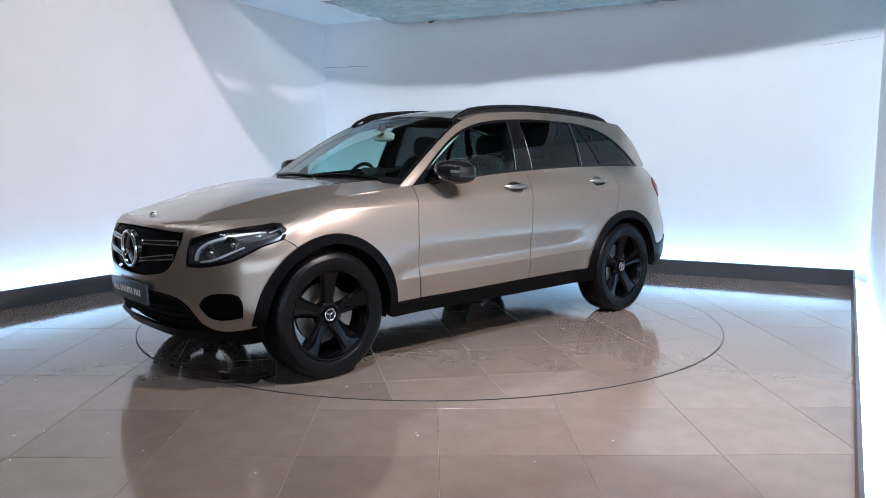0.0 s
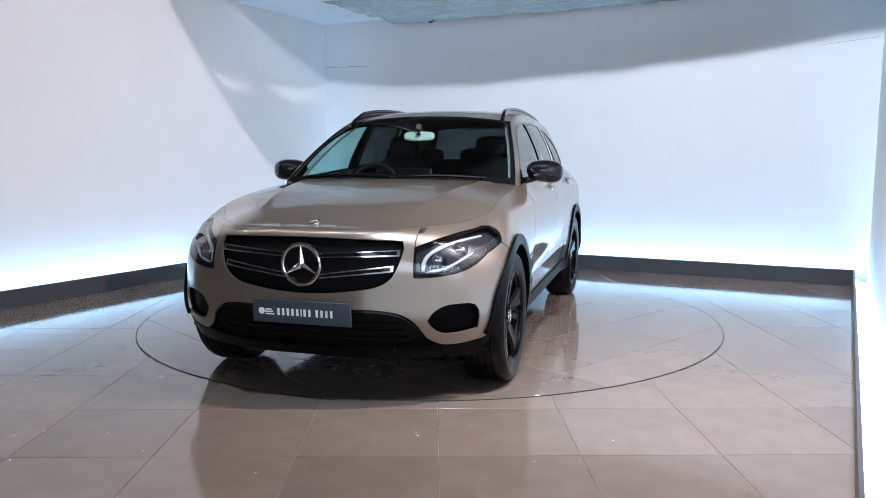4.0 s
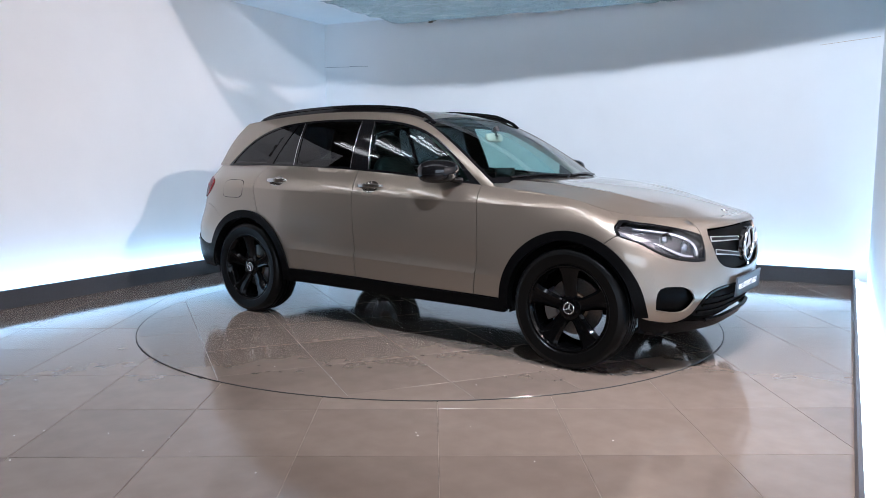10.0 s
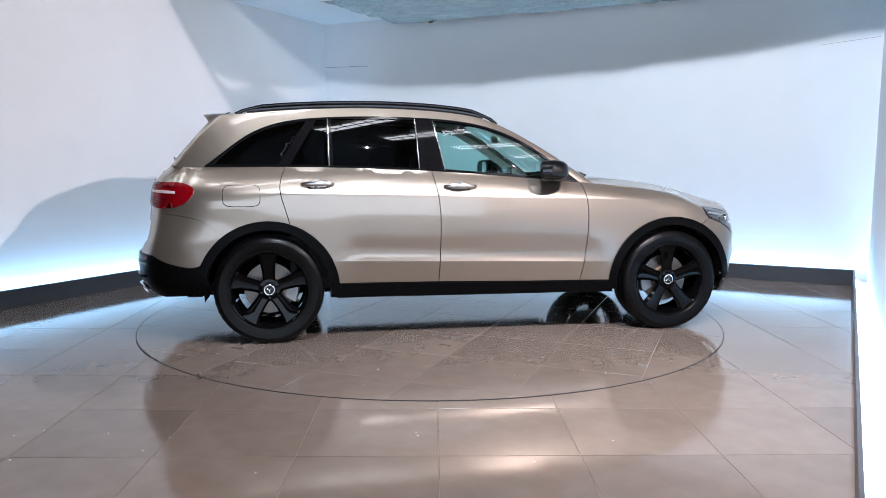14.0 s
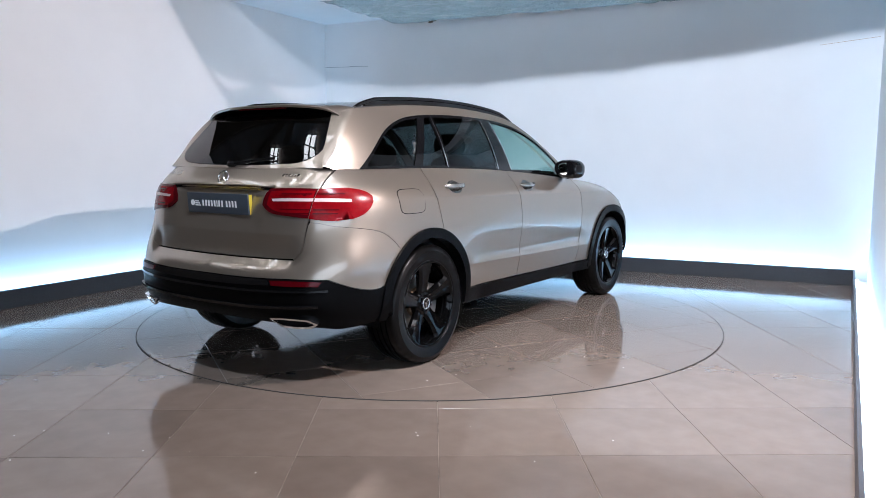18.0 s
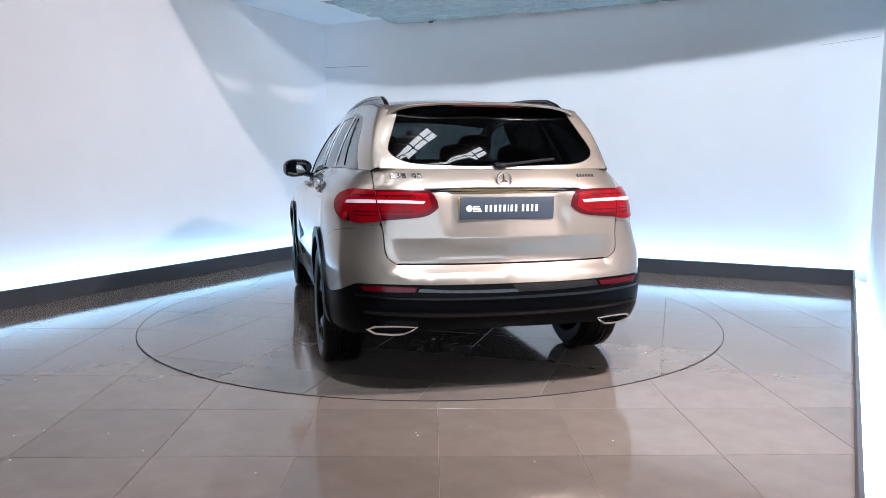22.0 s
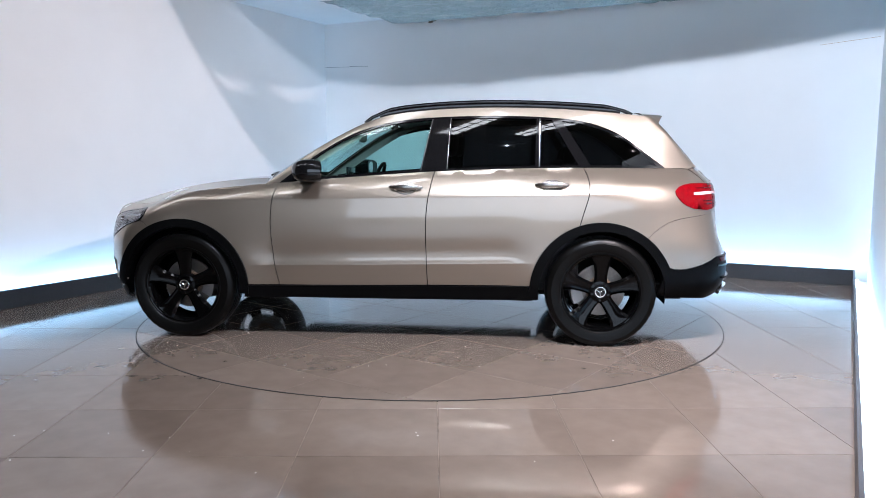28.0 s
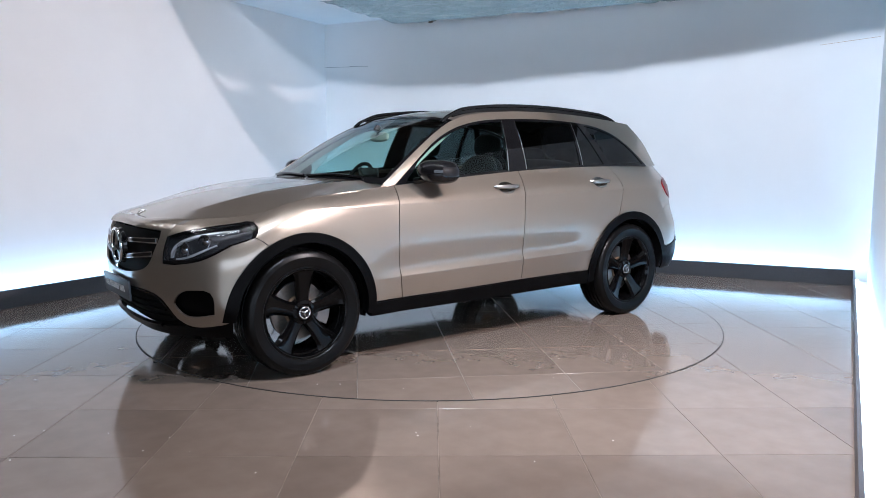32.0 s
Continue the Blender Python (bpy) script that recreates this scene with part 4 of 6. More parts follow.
FOG = ring_of(front_run((0.615, 0.452), (0.64, 0.495), (0.70, 0.53), (0.77, 0.538)), front_run((0.77, 0.538), (0.825, 0.53), (0.845, 0.47), (0.835, 0.405)), front_run((0.835, 0.405), (0.75, 0.385), (0.66, 0.392), (0.615, 0.452)))
chin = smooth_run([(0.84, 0.345), (0.74, 0.325), (0.66, 0.33), (0.605, 0.365)])
chin2 = smooth_run([(0.605, 0.365), (0.57, 0.43), (0.51, 0.482), (0.42, 0.506), (0.2, 0.512), (0, 0.512)])
ring = ring_of(grille_edge, along_top(on_front([(0.494, 0.9)])[0], on_front([(0.549, 0.9)])[0]), front_run((0.549, 0.826), (0.550, 0.78), (0.552, 0.73), (0.555, 0.668)),
               on_front(smooth_run([(0.555, 0.668), (0.62, 0.668), (0.70, 0.678), (0.782, 0.699), (0.833, 0.732), (0.871, 0.779)])), on_side(smooth_run([(1.732, 0.816), (1.701, 0.798), lower[0]])), on_side(lower),
               on_side([(1.845, 0.40)]), on_front([(0.87, 0.355)]), on_front(chin), on_front(chin2))
whole("front_bumper", skin(LOWER, ring, [FOG]), M_PAINT, car)
whole("grille_backing", skin(LOWER, GRILLE, off=-0.035, depth=0.02), M_GRILLE, car, "gloss black radiator grille")
# strip over the grille and lamps up to the bonnet's edge
ring = ring_of(on_front(smooth_run([(0, 0.863), (0.25, 0.859), (0.4932, 0.850)])), along_top(on_front([(0.4932, 0.9)])[0], (0.0, VTOP)))
whole("bonnet_lip", skin(LOWER, ring), M_PAINT, car)
brow = along_top(on_front([(0.5497, 0.9)])[0], on_side([(1.6325, 0.945)])[0])
pair("bonnet_edge", skin(LOWER, ring_of(brow, on_side([(1.706, 0.903)]), [(u, v + 0.003) for u, v in lamp_top[::-1]]), step=0.03), M_PAINT, car)
pair("fog_intake", skin(LOWER, FOG, off=-0.03, depth=0.01), M_CLAD, car, "dark honeycomb intake insert")
# lower intake and chin
ring = ring_of(on_front([(y, z - 0.004) for y, z in chin2[::-1]]), front_run((0.60, 0.362), (0.555, 0.334), (0.46, 0.311)), front_run((0.46, 0.311), (0.3, 0.304), (0, 0.302)))
whole("lower_intake", skin(LOWER, ring, off=-0.03, depth=0.02), M_GRILLE, car)
ring = ring_of(front_run((0, 0.298), (0.3, 0.300), (0.46, 0.306), (0.58, 0.317)), on_front([(y, z - 0.004) for y, z in chin[::-1] if y > 0.635]), on_side([(1.862, 0.372)]), on_side([(1.852, 0.30)]), [(LOWER.u[4] - 0.03, 0.015)], [(0.30, 0.012)], [(0, 0.012)])
whole("front_skirt", skin(LOWER, ring, off=0.004), M_CLAD, car, "grained black plastic lower skirt")
# lamps
for side in (1, -1):
    def half_of(s):
        return s if side > 0 else mirrored(s)
    lamp_ob = put("headlight", half_of(skin(LOWER, LAMP, off=-0.030, depth=0.0, step=0.03)), M_LAMPDARK, car, "clear headlight with a dark bowl")
    put("lens", half_of(skin(LOWER, LAMP, off=0.0, depth=0.004, step=0.03)), M_LENS, lamp_ob, "clear moulded lens")
    mid = np.mean(LAMP, axis=0)
    put("lamp_border", half_of(skin(LOWER, LAMP, [[tuple(mid + (np.array(q) - mid) * (0.95, 0.885)) for q in LAMP]], off=0.0012, depth=0.006, step=0.03)), M_BLACKGLOSS, lamp_ob, "gloss black lens border")
    wall = skin(LOWER, LAMP, off=-0.003, depth=0.028, step=0.03)
    keep = [k for k, f in enumerate(wall[1]) if len(f) == 4]
    put("bezel", half_of((wall[0], [wall[1][k] for k in keep], [wall[2][k] for k in keep])), M_BEZEL, lamp_ob)

    def streak(fr, w):
        run = np.array(on_front(smooth_run(fr, 0.02)))
        d = np.gradient(run, axis=0)
        nn = np.stack([-d[:, 1], d[:, 0]], 1) / np.maximum(np.linalg.norm(d, axis=1), 1e-9)[:, None]
        ww = np.array([w * (0.6 + 0.4 * math.sin(math.pi * i / (len(run) - 1))) for i in range(len(run))])[:, None]
        return ring_of([tuple(q) for q in run + nn * ww], [tuple(q) for q in (run - nn * ww)[::-1]])

    put("light_guide", half_of(skin(LOWER, streak([(0.60, 0.705), (0.605, 0.76), (0.65, 0.81), (0.72, 0.845), (0.82, 0.868)], 0.012), off=-0.018, depth=0.02, step=0.02)), M_DRL, lamp_ob, "milky light guide")
    put("light_guide", half_of(skin(LOWER, streak([(0.625, 0.70), (0.69, 0.712), (0.76, 0.75), (0.81, 0.79)], 0.008), off=-0.022, depth=0.02, step=0.02)), M_DRL, lamp_ob, "milky light guide")
    for y, z, r in ((0.660, 0.748, 0.047), (0.748, 0.795, 0.042)):
        uv = on_front([(y, z)])
        p = LOWER.at(*np.array(uv).T)[0]
        nrm = Vector((0.93, 0.36 , 0.02)).normalized()
        c = Vector(p) - nrm * 0.044
        bm = bmesh.new()
        prof = ((r * 0.99, 0.028), (r, 0.022), (r * 0.92, 0.010), (r * 0.72, 0.0), (r * 0.70, 0.006), (r * 0.55, 0.018), (r * 0.3, 0.024), (0.001, 0.026))
        q = nrm.to_track_quat("Z", "Y").to_matrix().to_4x4()
        rings = [[bm.verts.new((Matrix.Translation(c) @ q) @ Vector((rr * math.cos(2 * math.pi * i / 20), rr * math.sin(2 * math.pi * i / 20), zz))) for i in range(20)] for rr, zz in prof]
        for s0, s1 in zip(rings, rings[1:]):
            for i in range(20):
                bm.faces.new((s0[i], s0[(i + 1) % 20], s1[(i + 1) % 20], s1[i]))
        if side < 0:
            bmesh.ops.scale(bm, vec=(1, -1, 1), verts=bm.verts)
        part("reflector", bm, M_LAMPBOWL, lamp_ob, "bright projector bowl")

# tail lamps, across the tailgate's edge
TAIL_IN = ring_of(rear_run((0.372, 0.992), (0.385, 1.045), (0.415, 1.080)), rear_run((0.415, 1.080), (0.56, 1.085), (0.6865, 1.083)), rear_run((0.6865, 1.083), (0.6755, 1.0), (0.6635, 0.925)), rear_run((0.6635, 0.925), (0.52, 0.938), (0.41, 0.962), (0.372, 0.992)))
TAIL_OUT = ring_of(rear_run((0.666, 0.925), (0.678, 1.0), (0.689, 1.083)), on_rear(smooth_run([(0.689, 1.083), (0.74, 1.086), (0.79, 1.086)])), on_side(smooth_run([(-2.02, 1.085), (-1.95, 1.072), (-1.905, 1.04), (-1.93, 0.985), (-1.985, 0.942), (-2.04, 0.922)])), on_rear(smooth_run([(0.775, 0.912), (0.72, 0.916), (0.666, 0.925)])))
for side in (1, -1):
    def half_of(s):
        return s if side > 0 else mirrored(s)
    tail = put("tail_light", half_of(skin(LOWER, TAIL_OUT, off=0.006, depth=0.03, step=0.03)), M_RED, car, "red tail light with a white band")
    put("inner_lens", half_of(skin(LOWER, TAIL_IN, off=0.006, depth=0.03, step=0.03)), M_REDDEEP, tail, "deep red lens on the tailgate")
    ring = ring_of(rear_run((0.425, 1.066), (0.56, 1.072), (0.679, 1.071)), rear_run((0.662, 0.945), (0.54, 0.953), (0.44, 0.973), (0.407, 0.995)))
    put("lens_panel", half_of(skin(LOWER, ring, off=0.0070, depth=0.001, step=0.03)), M_RED, tail, "brighter red field of the lens")
    w_in = ring_of(rear_run((0.44, 1.026), (0.56, 1.032), (0.679, 1.032)), rear_run((0.677, 1.016), (0.56, 1.016), (0.45, 1.013)))
    w_out = ring_of(on_rear(smooth_run([(0.686, 1.032), (0.74, 1.032), (0.78, 1.030)])), on_side([(-2.03, 1.026), (-2.03, 1.012)]), on_rear(smooth_run([(0.78, 1.012), (0.74, 1.014), (0.684, 1.015)])))
    put("white_band", half_of(skin(LOWER, w_in, off=0.0085, depth=0.002, step=0.03)), M_WHITELENS, tail, "milky white lens band")
    put("white_band", half_of(skin(LOWER, w_out, off=0.0085, depth=0.002, step=0.03)), M_WHITELENS, tail, "milky white lens band")
    for z in (0.952, 0.972, 1.055):
        for la, lb in ((0.50, 0.668), (0.684, 0.79)):
            ring = ring_of(rear_run((la, z + 0.003), (lb, z + 0.003)), rear_run((lb, z - 0.003), (la, z - 0.003)))
            put("lens_rib", half_of(skin(LOWER, ring, off=0.0075, depth=0.001, step=0.05)), M_REDDEEP, tail, "dark red rib in the lens")
    ring = ring_of(rear_run((0.50, 0.590), (0.64, 0.593), (0.775, 0.592)), rear_run((0.760, 0.568), (0.64, 0.565), (0.515, 0.566)))
    put("rear_reflector", half_of(skin(LOWER, ring, off=0.011, depth=0.012, step=0.03)), M_REDDEEP, car, "slim red reflector")

# sills and arch trims
SILL = ring_of(on_side(smooth_run([(0.98, 0.372), (0.2, 0.381), (-0.6, 0.393), (-0.955, 0.398)])), on_side(smooth_run([(-0.985, 0.30), (0.2, 0.293), (1.0, 0.293)])))
pair("side_sill", skin(LOWER, SILL, off=0.012, depth=0.05), M_CLAD, car, "grained black plastic sill")


def arch_ring(cx, a0, a1, r1, r0):
    outer = [(x, z) for x, z in arch(cx, r1, a0, a1)]
    inner = [(x, z) for x, z in arch(cx, r0, a0, a1)]
    return ring_of(on_side(outer), on_side(inner[::-1]))


pair("wheel_arch_trim", skin(LOWER, arch_ring(AXLE_F, 1, 186, 0.470, 0.412), off=0.016, depth=0.07, step=0.03), M_CLAD, car, "grained black plastic arch trim")
pair("wheel_arch_trim", skin(LOWER, arch_ring(AXLE_R, -7, 182, 0.472, 0.412), off=0.016, depth=0.07, step=0.03), M_CLAD, car, "grained black plastic arch trim")

# dark inner shell behind the shut lines, and the floor pan
uu, vv = np.linspace(0, LOWER.u[-1], 150), np.linspace(0, VTOP, 26)
gu, gv = np.meshgrid(uu, vv)
P = LOWER.at(gu.ravel(), gv.ravel()) - LOWER.normal(gu.ravel(), gv.ravel()) * 0.06
P[:, 1] = np.maximum(P[:, 1], 0)
faces = []
for j in range(25):
    for i in range(149):
        k = j * 150 + i
        c = P[[k, k + 1, k + 150, k + 151]].mean(0)
        if min(math.hypot(c[0] - AXLE_F, c[2] - HUB), math.hypot(c[0] - AXLE_R, c[2] - HUB)) > 0.43 and not (c[0] > 1.55 and c[2] > 0.78):
            faces.append((k, k + 1, k + 151, k + 150))
V = [tuple(p) for p in P]
mesh_object("inner_shell", V + [(x, -y, z) for x, y, z in V], faces + [tuple(i + len(V) for i in f[::-1]) for f in faces], M_UNDER, car, smooth=True)
bm = bmesh.new()
for x0, x1, w in ((-2.0, -1.9, 0.70), (-1.9, -0.95, 0.60), (-0.95, 0.95, 0.82), (0.95, 1.9, 0.60), (1.9, 2.0, 0.56)):
    box(bm, x0, x1, -w, w, 0.295, 0.335)
part("floor_pan", bm, M_UNDER, car, smooth=False)
for cx in (AXLE_F, AXLE_R):
    for s in (1, -1):
        bm = bmesh.new()
        pr = []
        for i in range(25):
            a = radians(-10 + 200 * i / 24)
            pr.append([bm.verts.new((cx + 0.43 * math.cos(a), s * y, HUB + 0.43 * math.sin(a))) for y in (0.58, 0.87)])
        for a, b in zip(pr, pr[1:]):
            bm.faces.new((a[0], b[0], b[1], a[1]))
        bm.faces.new([p[0] for p in pr])
        part("wheel_well", bm, M_UNDER, car)

# bonnet: a crowned sheet between its two side edges, with a ridge on each side
HC = Curve([(0.75, 1.135), (0.93, 1.120), (1.15, 1.102), (1.4, 1.068), (1.65, 1.024), (1.9, 0.968), (2.03, 0.932), (2.09, 0.913), (2.13, 0.897)])
hood_u = LOWER.u[7] - 0.02
edge3 = LOWER.at(np.linspace(0, hood_u, 90), np.full(90, VTOP))
order = np.argsort(edge3[:, 0])
EDGE_X, EDGE_Y, EDGE_Z = edge3[order].T


def hood_ridge(x):
    return 0.40 + 0.19 * (2.05 - x)


def hood_at(x, y):
    ye, ze = np.interp(x, EDGE_X, EDGE_Y), np.interp(x, EDGE_X, EDGE_Z)
    k = np.clip(np.abs(y) / np.maximum(ye, 0.02), 0, 1)
    zc = np.maximum(HC(x), ze)
    fade = ease((1.98 - x) / 0.35) * ease((1 - k) / 0.25)
    return np.stack([x, y, zc - (zc - ze) * k ** 2.6 + 0.013 * np.exp(-np.abs(np.abs(y) - hood_ridge(x)) / 0.10) * fade], 1)


HOOD = Sheet(hood_at)


def grid_skin(fn, us, ws, flip=False, depth=0.0, off=0.0):
    """A panel over a full grid of two values, its outer edge turned in."""
    gu, gw = np.meshgrid(us, ws)
    gu, gw = gu.ravel(), gw.ravel()
    p = fn(gu, gw)
    e, e2 = 1e-3 * np.sign(us[-1] - us[0]), 1e-3 * np.sign(ws[-1] - ws[0])
    n = np.cross(fn(gu + e, gw) - fn(gu - e, gw), fn(gu, gw + e2) - fn(gu, gw - e2))
    if flip:
        n = -n
    n = n / np.maximum(np.linalg.norm(n, axis=1), 1e-12)[:, None]
    p = p + n * off
    a, b = len(us), len(ws)
    faces, norms = [], []
    for j in range(b - 1):
        for i in range(a - 1):
            k = j * a + i
            f = (k, k + 1, k + a + 1, k + a)
            if flip:
                f = f[::-1]
            faces.append(f)
            norms.append([n[t] for t in f])
    pts = [tuple(q) for q in p]
    if depth:
        edge = [j * a for j in range(b)][::-1] + [i for i in range(a)][1:] + [j * a + a - 1 for j in range(b)][1:]
        base = len(pts)
        for t in edge:
            pts.append(tuple(p[t] - n[t] * depth))
        for i in range(len(edge) - 1):
            f = (edge[i], base + i, base + i + 1, edge[i + 1])
            q = np.cross(np.array(pts[f[1]]) - np.array(pts[f[0]]), np.array(pts[f[2]]) - np.array(pts[f[0]]))
            q = q / max(np.linalg.norm(q), 1e-9)
            faces.append(f)
            norms.append([q] * 4)
    return pts, faces, norms


hood_edge = [(x, y - 0.003) for x, y, _ in edge3[::2]]
hood_edge[0] = (edge3[0][0] - 0.003, 0.0)
rear_run_h = smooth_run([(hood_edge[-1][0], hood_edge[-1][1]), (0.85, 0.62), (0.925, 0.40), (0.955, 0.20), (0.965, 0.0)])
rows = [(x, float(hood_ridge(x)) + d) for d in (-0.02, -0.006, 0.0, 0.006, 0.02) for x in np.arange(1.0, 2.0, 0.03)]
whole("bonnet", skin(HOOD, ring_of([(x, max(y, 0.0)) for x, y in hood_edge], rear_run_h), step=0.035, rows=rows), M_PAINT, car)

# ---------------------------------------------------------------- car: glasshouse
BY = Curve([(-2.05, 0.685)] + [(SIDE_X[i], BELTS[-1][5 + i][1]) for i in range(8)])
BZ = Curve([(-2.05, 1.185)] + [(SIDE_X[i], BELTS[-1][5 + i][2]) for i in range(8)])


ROOF_EDGE = Curve([(0.84, 1.088), (0.62, 1.243), (0.38, 1.395), (0.14, 1.513), (-0.15, 1.572), (-0.55, 1.597), (-1.0, 1.595), (-1.4, 1.572), (-1.72, 1.540)])


def house_fn(x, z):
    """Side of the glasshouse; the windscreen pillar rounds over towards the glass."""
    d = z - BZ(x)
    bend = np.clip((z - ROOF_EDGE(x) + 0.055) / 0.055, 0, 1.2) ** 2 * ease((np.asarray(x) - 0.02) / 0.2)
    return np.stack([x, BY(x) - 0.26 * d - 0.50 * d * np.abs(d) - 0.013 * bend, z], 1)


HOUSE = Sheet(house_fn, -1)
dlo_top = smooth_run([(0.755, 1.082), (0.57, 1.225), (0.38, 1.355), (0.17, 1.452), (-0.05, 1.505), (-0.35, 1.532), (-0.75, 1.540), (-1.10, 1.527), (-1.36, 1.490), (-1.57, 1.405), (-1.72, 1.295), (-1.852, 1.192)], 0.025)
dlo_low = [(x, float(BZ(x)[0]) + 0.003) for x in np.linspace(-1.852, 0.755, 60)]
DLO = ring_of(dlo_top, dlo_low)


def bounded(x0t, x0b, x1t, x1b, inset=0.016):
    """A glass between two slanting edges, inside the window band."""
    top = [(x, z - inset) for x, z in dlo_top]
    tz = Curve([(p[0], p[1]) for p in top[::2]])
    pts = []
    def zb(x):
        return float(BZ(x)[0]) + 0.016
    k = 24
    for i in range(k + 1):
        f = i / k
        x = x0b + (x1b - x0b) * f
        pts.append((x, zb(x)))
    up = []
    for i in range(k + 1):
        f = i / k
        x = x0t + (x1t - x0t) * f
        up.append((x, float(tz(x)[0])))
    return ring_of(pts, up[::-1])


G_FRONT = bounded(-0.285, -0.218, 0.55, 0.665)
G_REAR = bounded(-1.005, -0.995, -0.415, -0.40)
G_FIX = bounded(-1.105, -1.285, -1.04, -1.03)
G_QUARTER = bounded(-1.175, -1.365, -1.70, -1.80)
pair("window_surround", skin(HOUSE, DLO, [G_FRONT, G_REAR, G_FIX, G_QUARTER], off=0.001, depth=0.015, step=0.03), M_BLACKGLOSS, car, "gloss black window surround")
pair("side_window", skin(HOUSE, G_FRONT, off=-0.004, depth=0.003), M_GLASS, car, "clear green-tinted door glass")
for gl in (G_REAR, G_FIX, G_QUARTER):
    pair("side_window", skin(HOUSE, gl, off=-0.004, depth=0.003), M_PRIVACY, car, "dark privacy glass")
# thin chrome strips laid along the door glass edges in place of reflected glints
for x0, x1 in ((-0.222, -0.290), (-0.401, -0.416), (-1.022, -1.026)):
    za, zb = float(BZ(x0)[0]) + 0.010, float(np.interp(x1, [q[0] for q in dlo_top[::-1]], [q[1] for q in dlo_top[::-1]])) - 0.012
    ring = ring_of([(x0 - 0.003, za), (x0 + 0.003, za)], [(x1 + 0.003, zb), (x1 - 0.003, zb)])
    pair("glass_glint", skin(HOUSE, ring, off=0.004, depth=0.004, step=0.06), M_CHROME, car, "thin chrome strip standing in for a glint beside the glass")
back_edge = smooth_run([(-1.735, 1.538), (-1.86, 1.42), (-1.945, 1.30), (-2.0, 1.187)])
edge_run = [(x, float(ROOF_EDGE(x)[0])) for x in np.linspace(0.835, -1.72, 70)]
low_back = [(x, float(BZ(x)[0]) + 0.002) for x in np.linspace(-2.0, -1.858, 6)]
front_foot = [(x, float(BZ(x)[0]) + 0.002) for x in np.linspace(0.758, 0.86, 4)]
FRAME = ring_of([(x, z + 0.002) for x, z in dlo_top[::-1]], front_foot, edge_run, back_edge, low_back)
pair("body_side_frame", skin(HOUSE, FRAME, depth=0.010, step=0.02), M_PAINT, car)


def roof_fn(x, c):
    ze = ROOF_EDGE(x)
    ye = house_fn(x, ze)[:, 1]
    return np.stack([x, ye * c, ze + 0.040 * (1 - np.abs(c) ** 2.2)], 1)


whole("roof", grid_skin(lambda a, b: roof_fn(a, b), np.linspace(0.135, -1.735, 60), np.linspace(0, 1, 22), flip=True), M_PAINT, car)


def screen_fn(s, c):
    """Windscreen: s from its foot to its head, c from the middle to the edge."""
    xe = 0.815 + (0.140 - 0.815) * s
    ze = ROOF_EDGE(xe) - 0.003
    ye = house_fn(xe, ze)[:, 1] - 0.006
    xm = 0.975 + (0.155 - 0.975) * s
    zm = 1.112 + (1.555 - 1.112) * s + 0.030 * np.sin(math.pi * np.clip(s, 0, 1))
    k = np.abs(c) ** 2.2
    return np.stack([xm + (xe - xm) * k, ye * c, zm + (ze - zm) * k], 1)


whole("windscreen", grid_skin(screen_fn, np.linspace(0.0, 0.965, 30), np.linspace(0, 0.985, 26), flip=True), M_SCREEN, car, "clear windscreen with a dark upper band")
whole("windscreen_band", grid_skin(screen_fn, np.linspace(0.955, 1.0, 4), np.linspace(0, 1.0, 26), off=0.002, flip=True), M_BLACKGLOSS, car)
pair("windscreen_seal", grid_skin(screen_fn, np.linspace(0.0, 1.0, 30), np.linspace(0.965, 1.0, 4), off=0.002, flip=True), M_BLACKGLOSS, car)
whole("cowl", grid_skin(screen_fn, np.linspace(-0.03, 0.04, 6), np.linspace(0, 1.0, 26), off=0.003, flip=True), M_BLACKGLOSS, car)


def rear_glass_fn(s, c):
    """Rear screen: s from its foot to its head."""
    ye = 0.638 + (0.512 - 0.638) * s
    xe = -2.062 + (-1.830 + 2.062) * s
    ze = 1.222 + (1.512 - 1.222) * s
    xm = -2.146 + (-1.862 + 2.146) * s - 0.012 * np.sin(math.pi * np.clip(s, 0, 1))
    zm = 1.200 + (1.530 - 1.200) * s
    k = np.abs(c) ** 2.0
    return np.stack([xm + (xe - xm) * k + 0.003 * (1 - ease((s + 0.03) / 0.12)), ye * c, zm + (ze - zm) * k], 1)


REAR_SHEET = Sheet(lambda a, b: rear_glass_fn(b / 0.35, a / 0.60), -1)


def round_ring(x0, x1, y0, y1, r_low, r_high):
    """The right half of a rounded window, x from the middle outward."""
    out = [(x0, y0)]
    out += [(x1 - r_low + r_low * math.sin(radians(a)), y0 + 0.6 * r_low - 0.6 * r_low * math.cos(radians(a))) for a in range(0, 91, 15)]
    out += [(x1 - r_high + r_high * math.cos(radians(a)), y1 - 0.6 * r_high + 0.6 * r_high * math.sin(radians(a))) for a in range(0, 91, 15)]
    return ring_of(out, [(x0, y1)])


R_GLASS = round_ring(0.0, 0.594, 0.010, 0.375, 0.19, 0.05)
whole("rear_window", skin(REAR_SHEET, R_GLASS, off=0.002, depth=0.004), M_PRIVACY, car, "dark privacy rear glass")
R_CUT = round_ring(0.0, 0.597, 0.007, 0.378, 0.19, 0.05)
frame_ring = ring_of(smooth_run([(0.0, -0.0095), (0.3, -0.0145), (0.604, -0.031)]), [(0.604, 0.381), (0.0, 0.381)], [R_CUT[-1]], R_CUT[::-1])
whole("rear_window_frame", skin(REAR_SHEET, frame_ring, depth=0.01, step=0.03), M_PAINT, car)


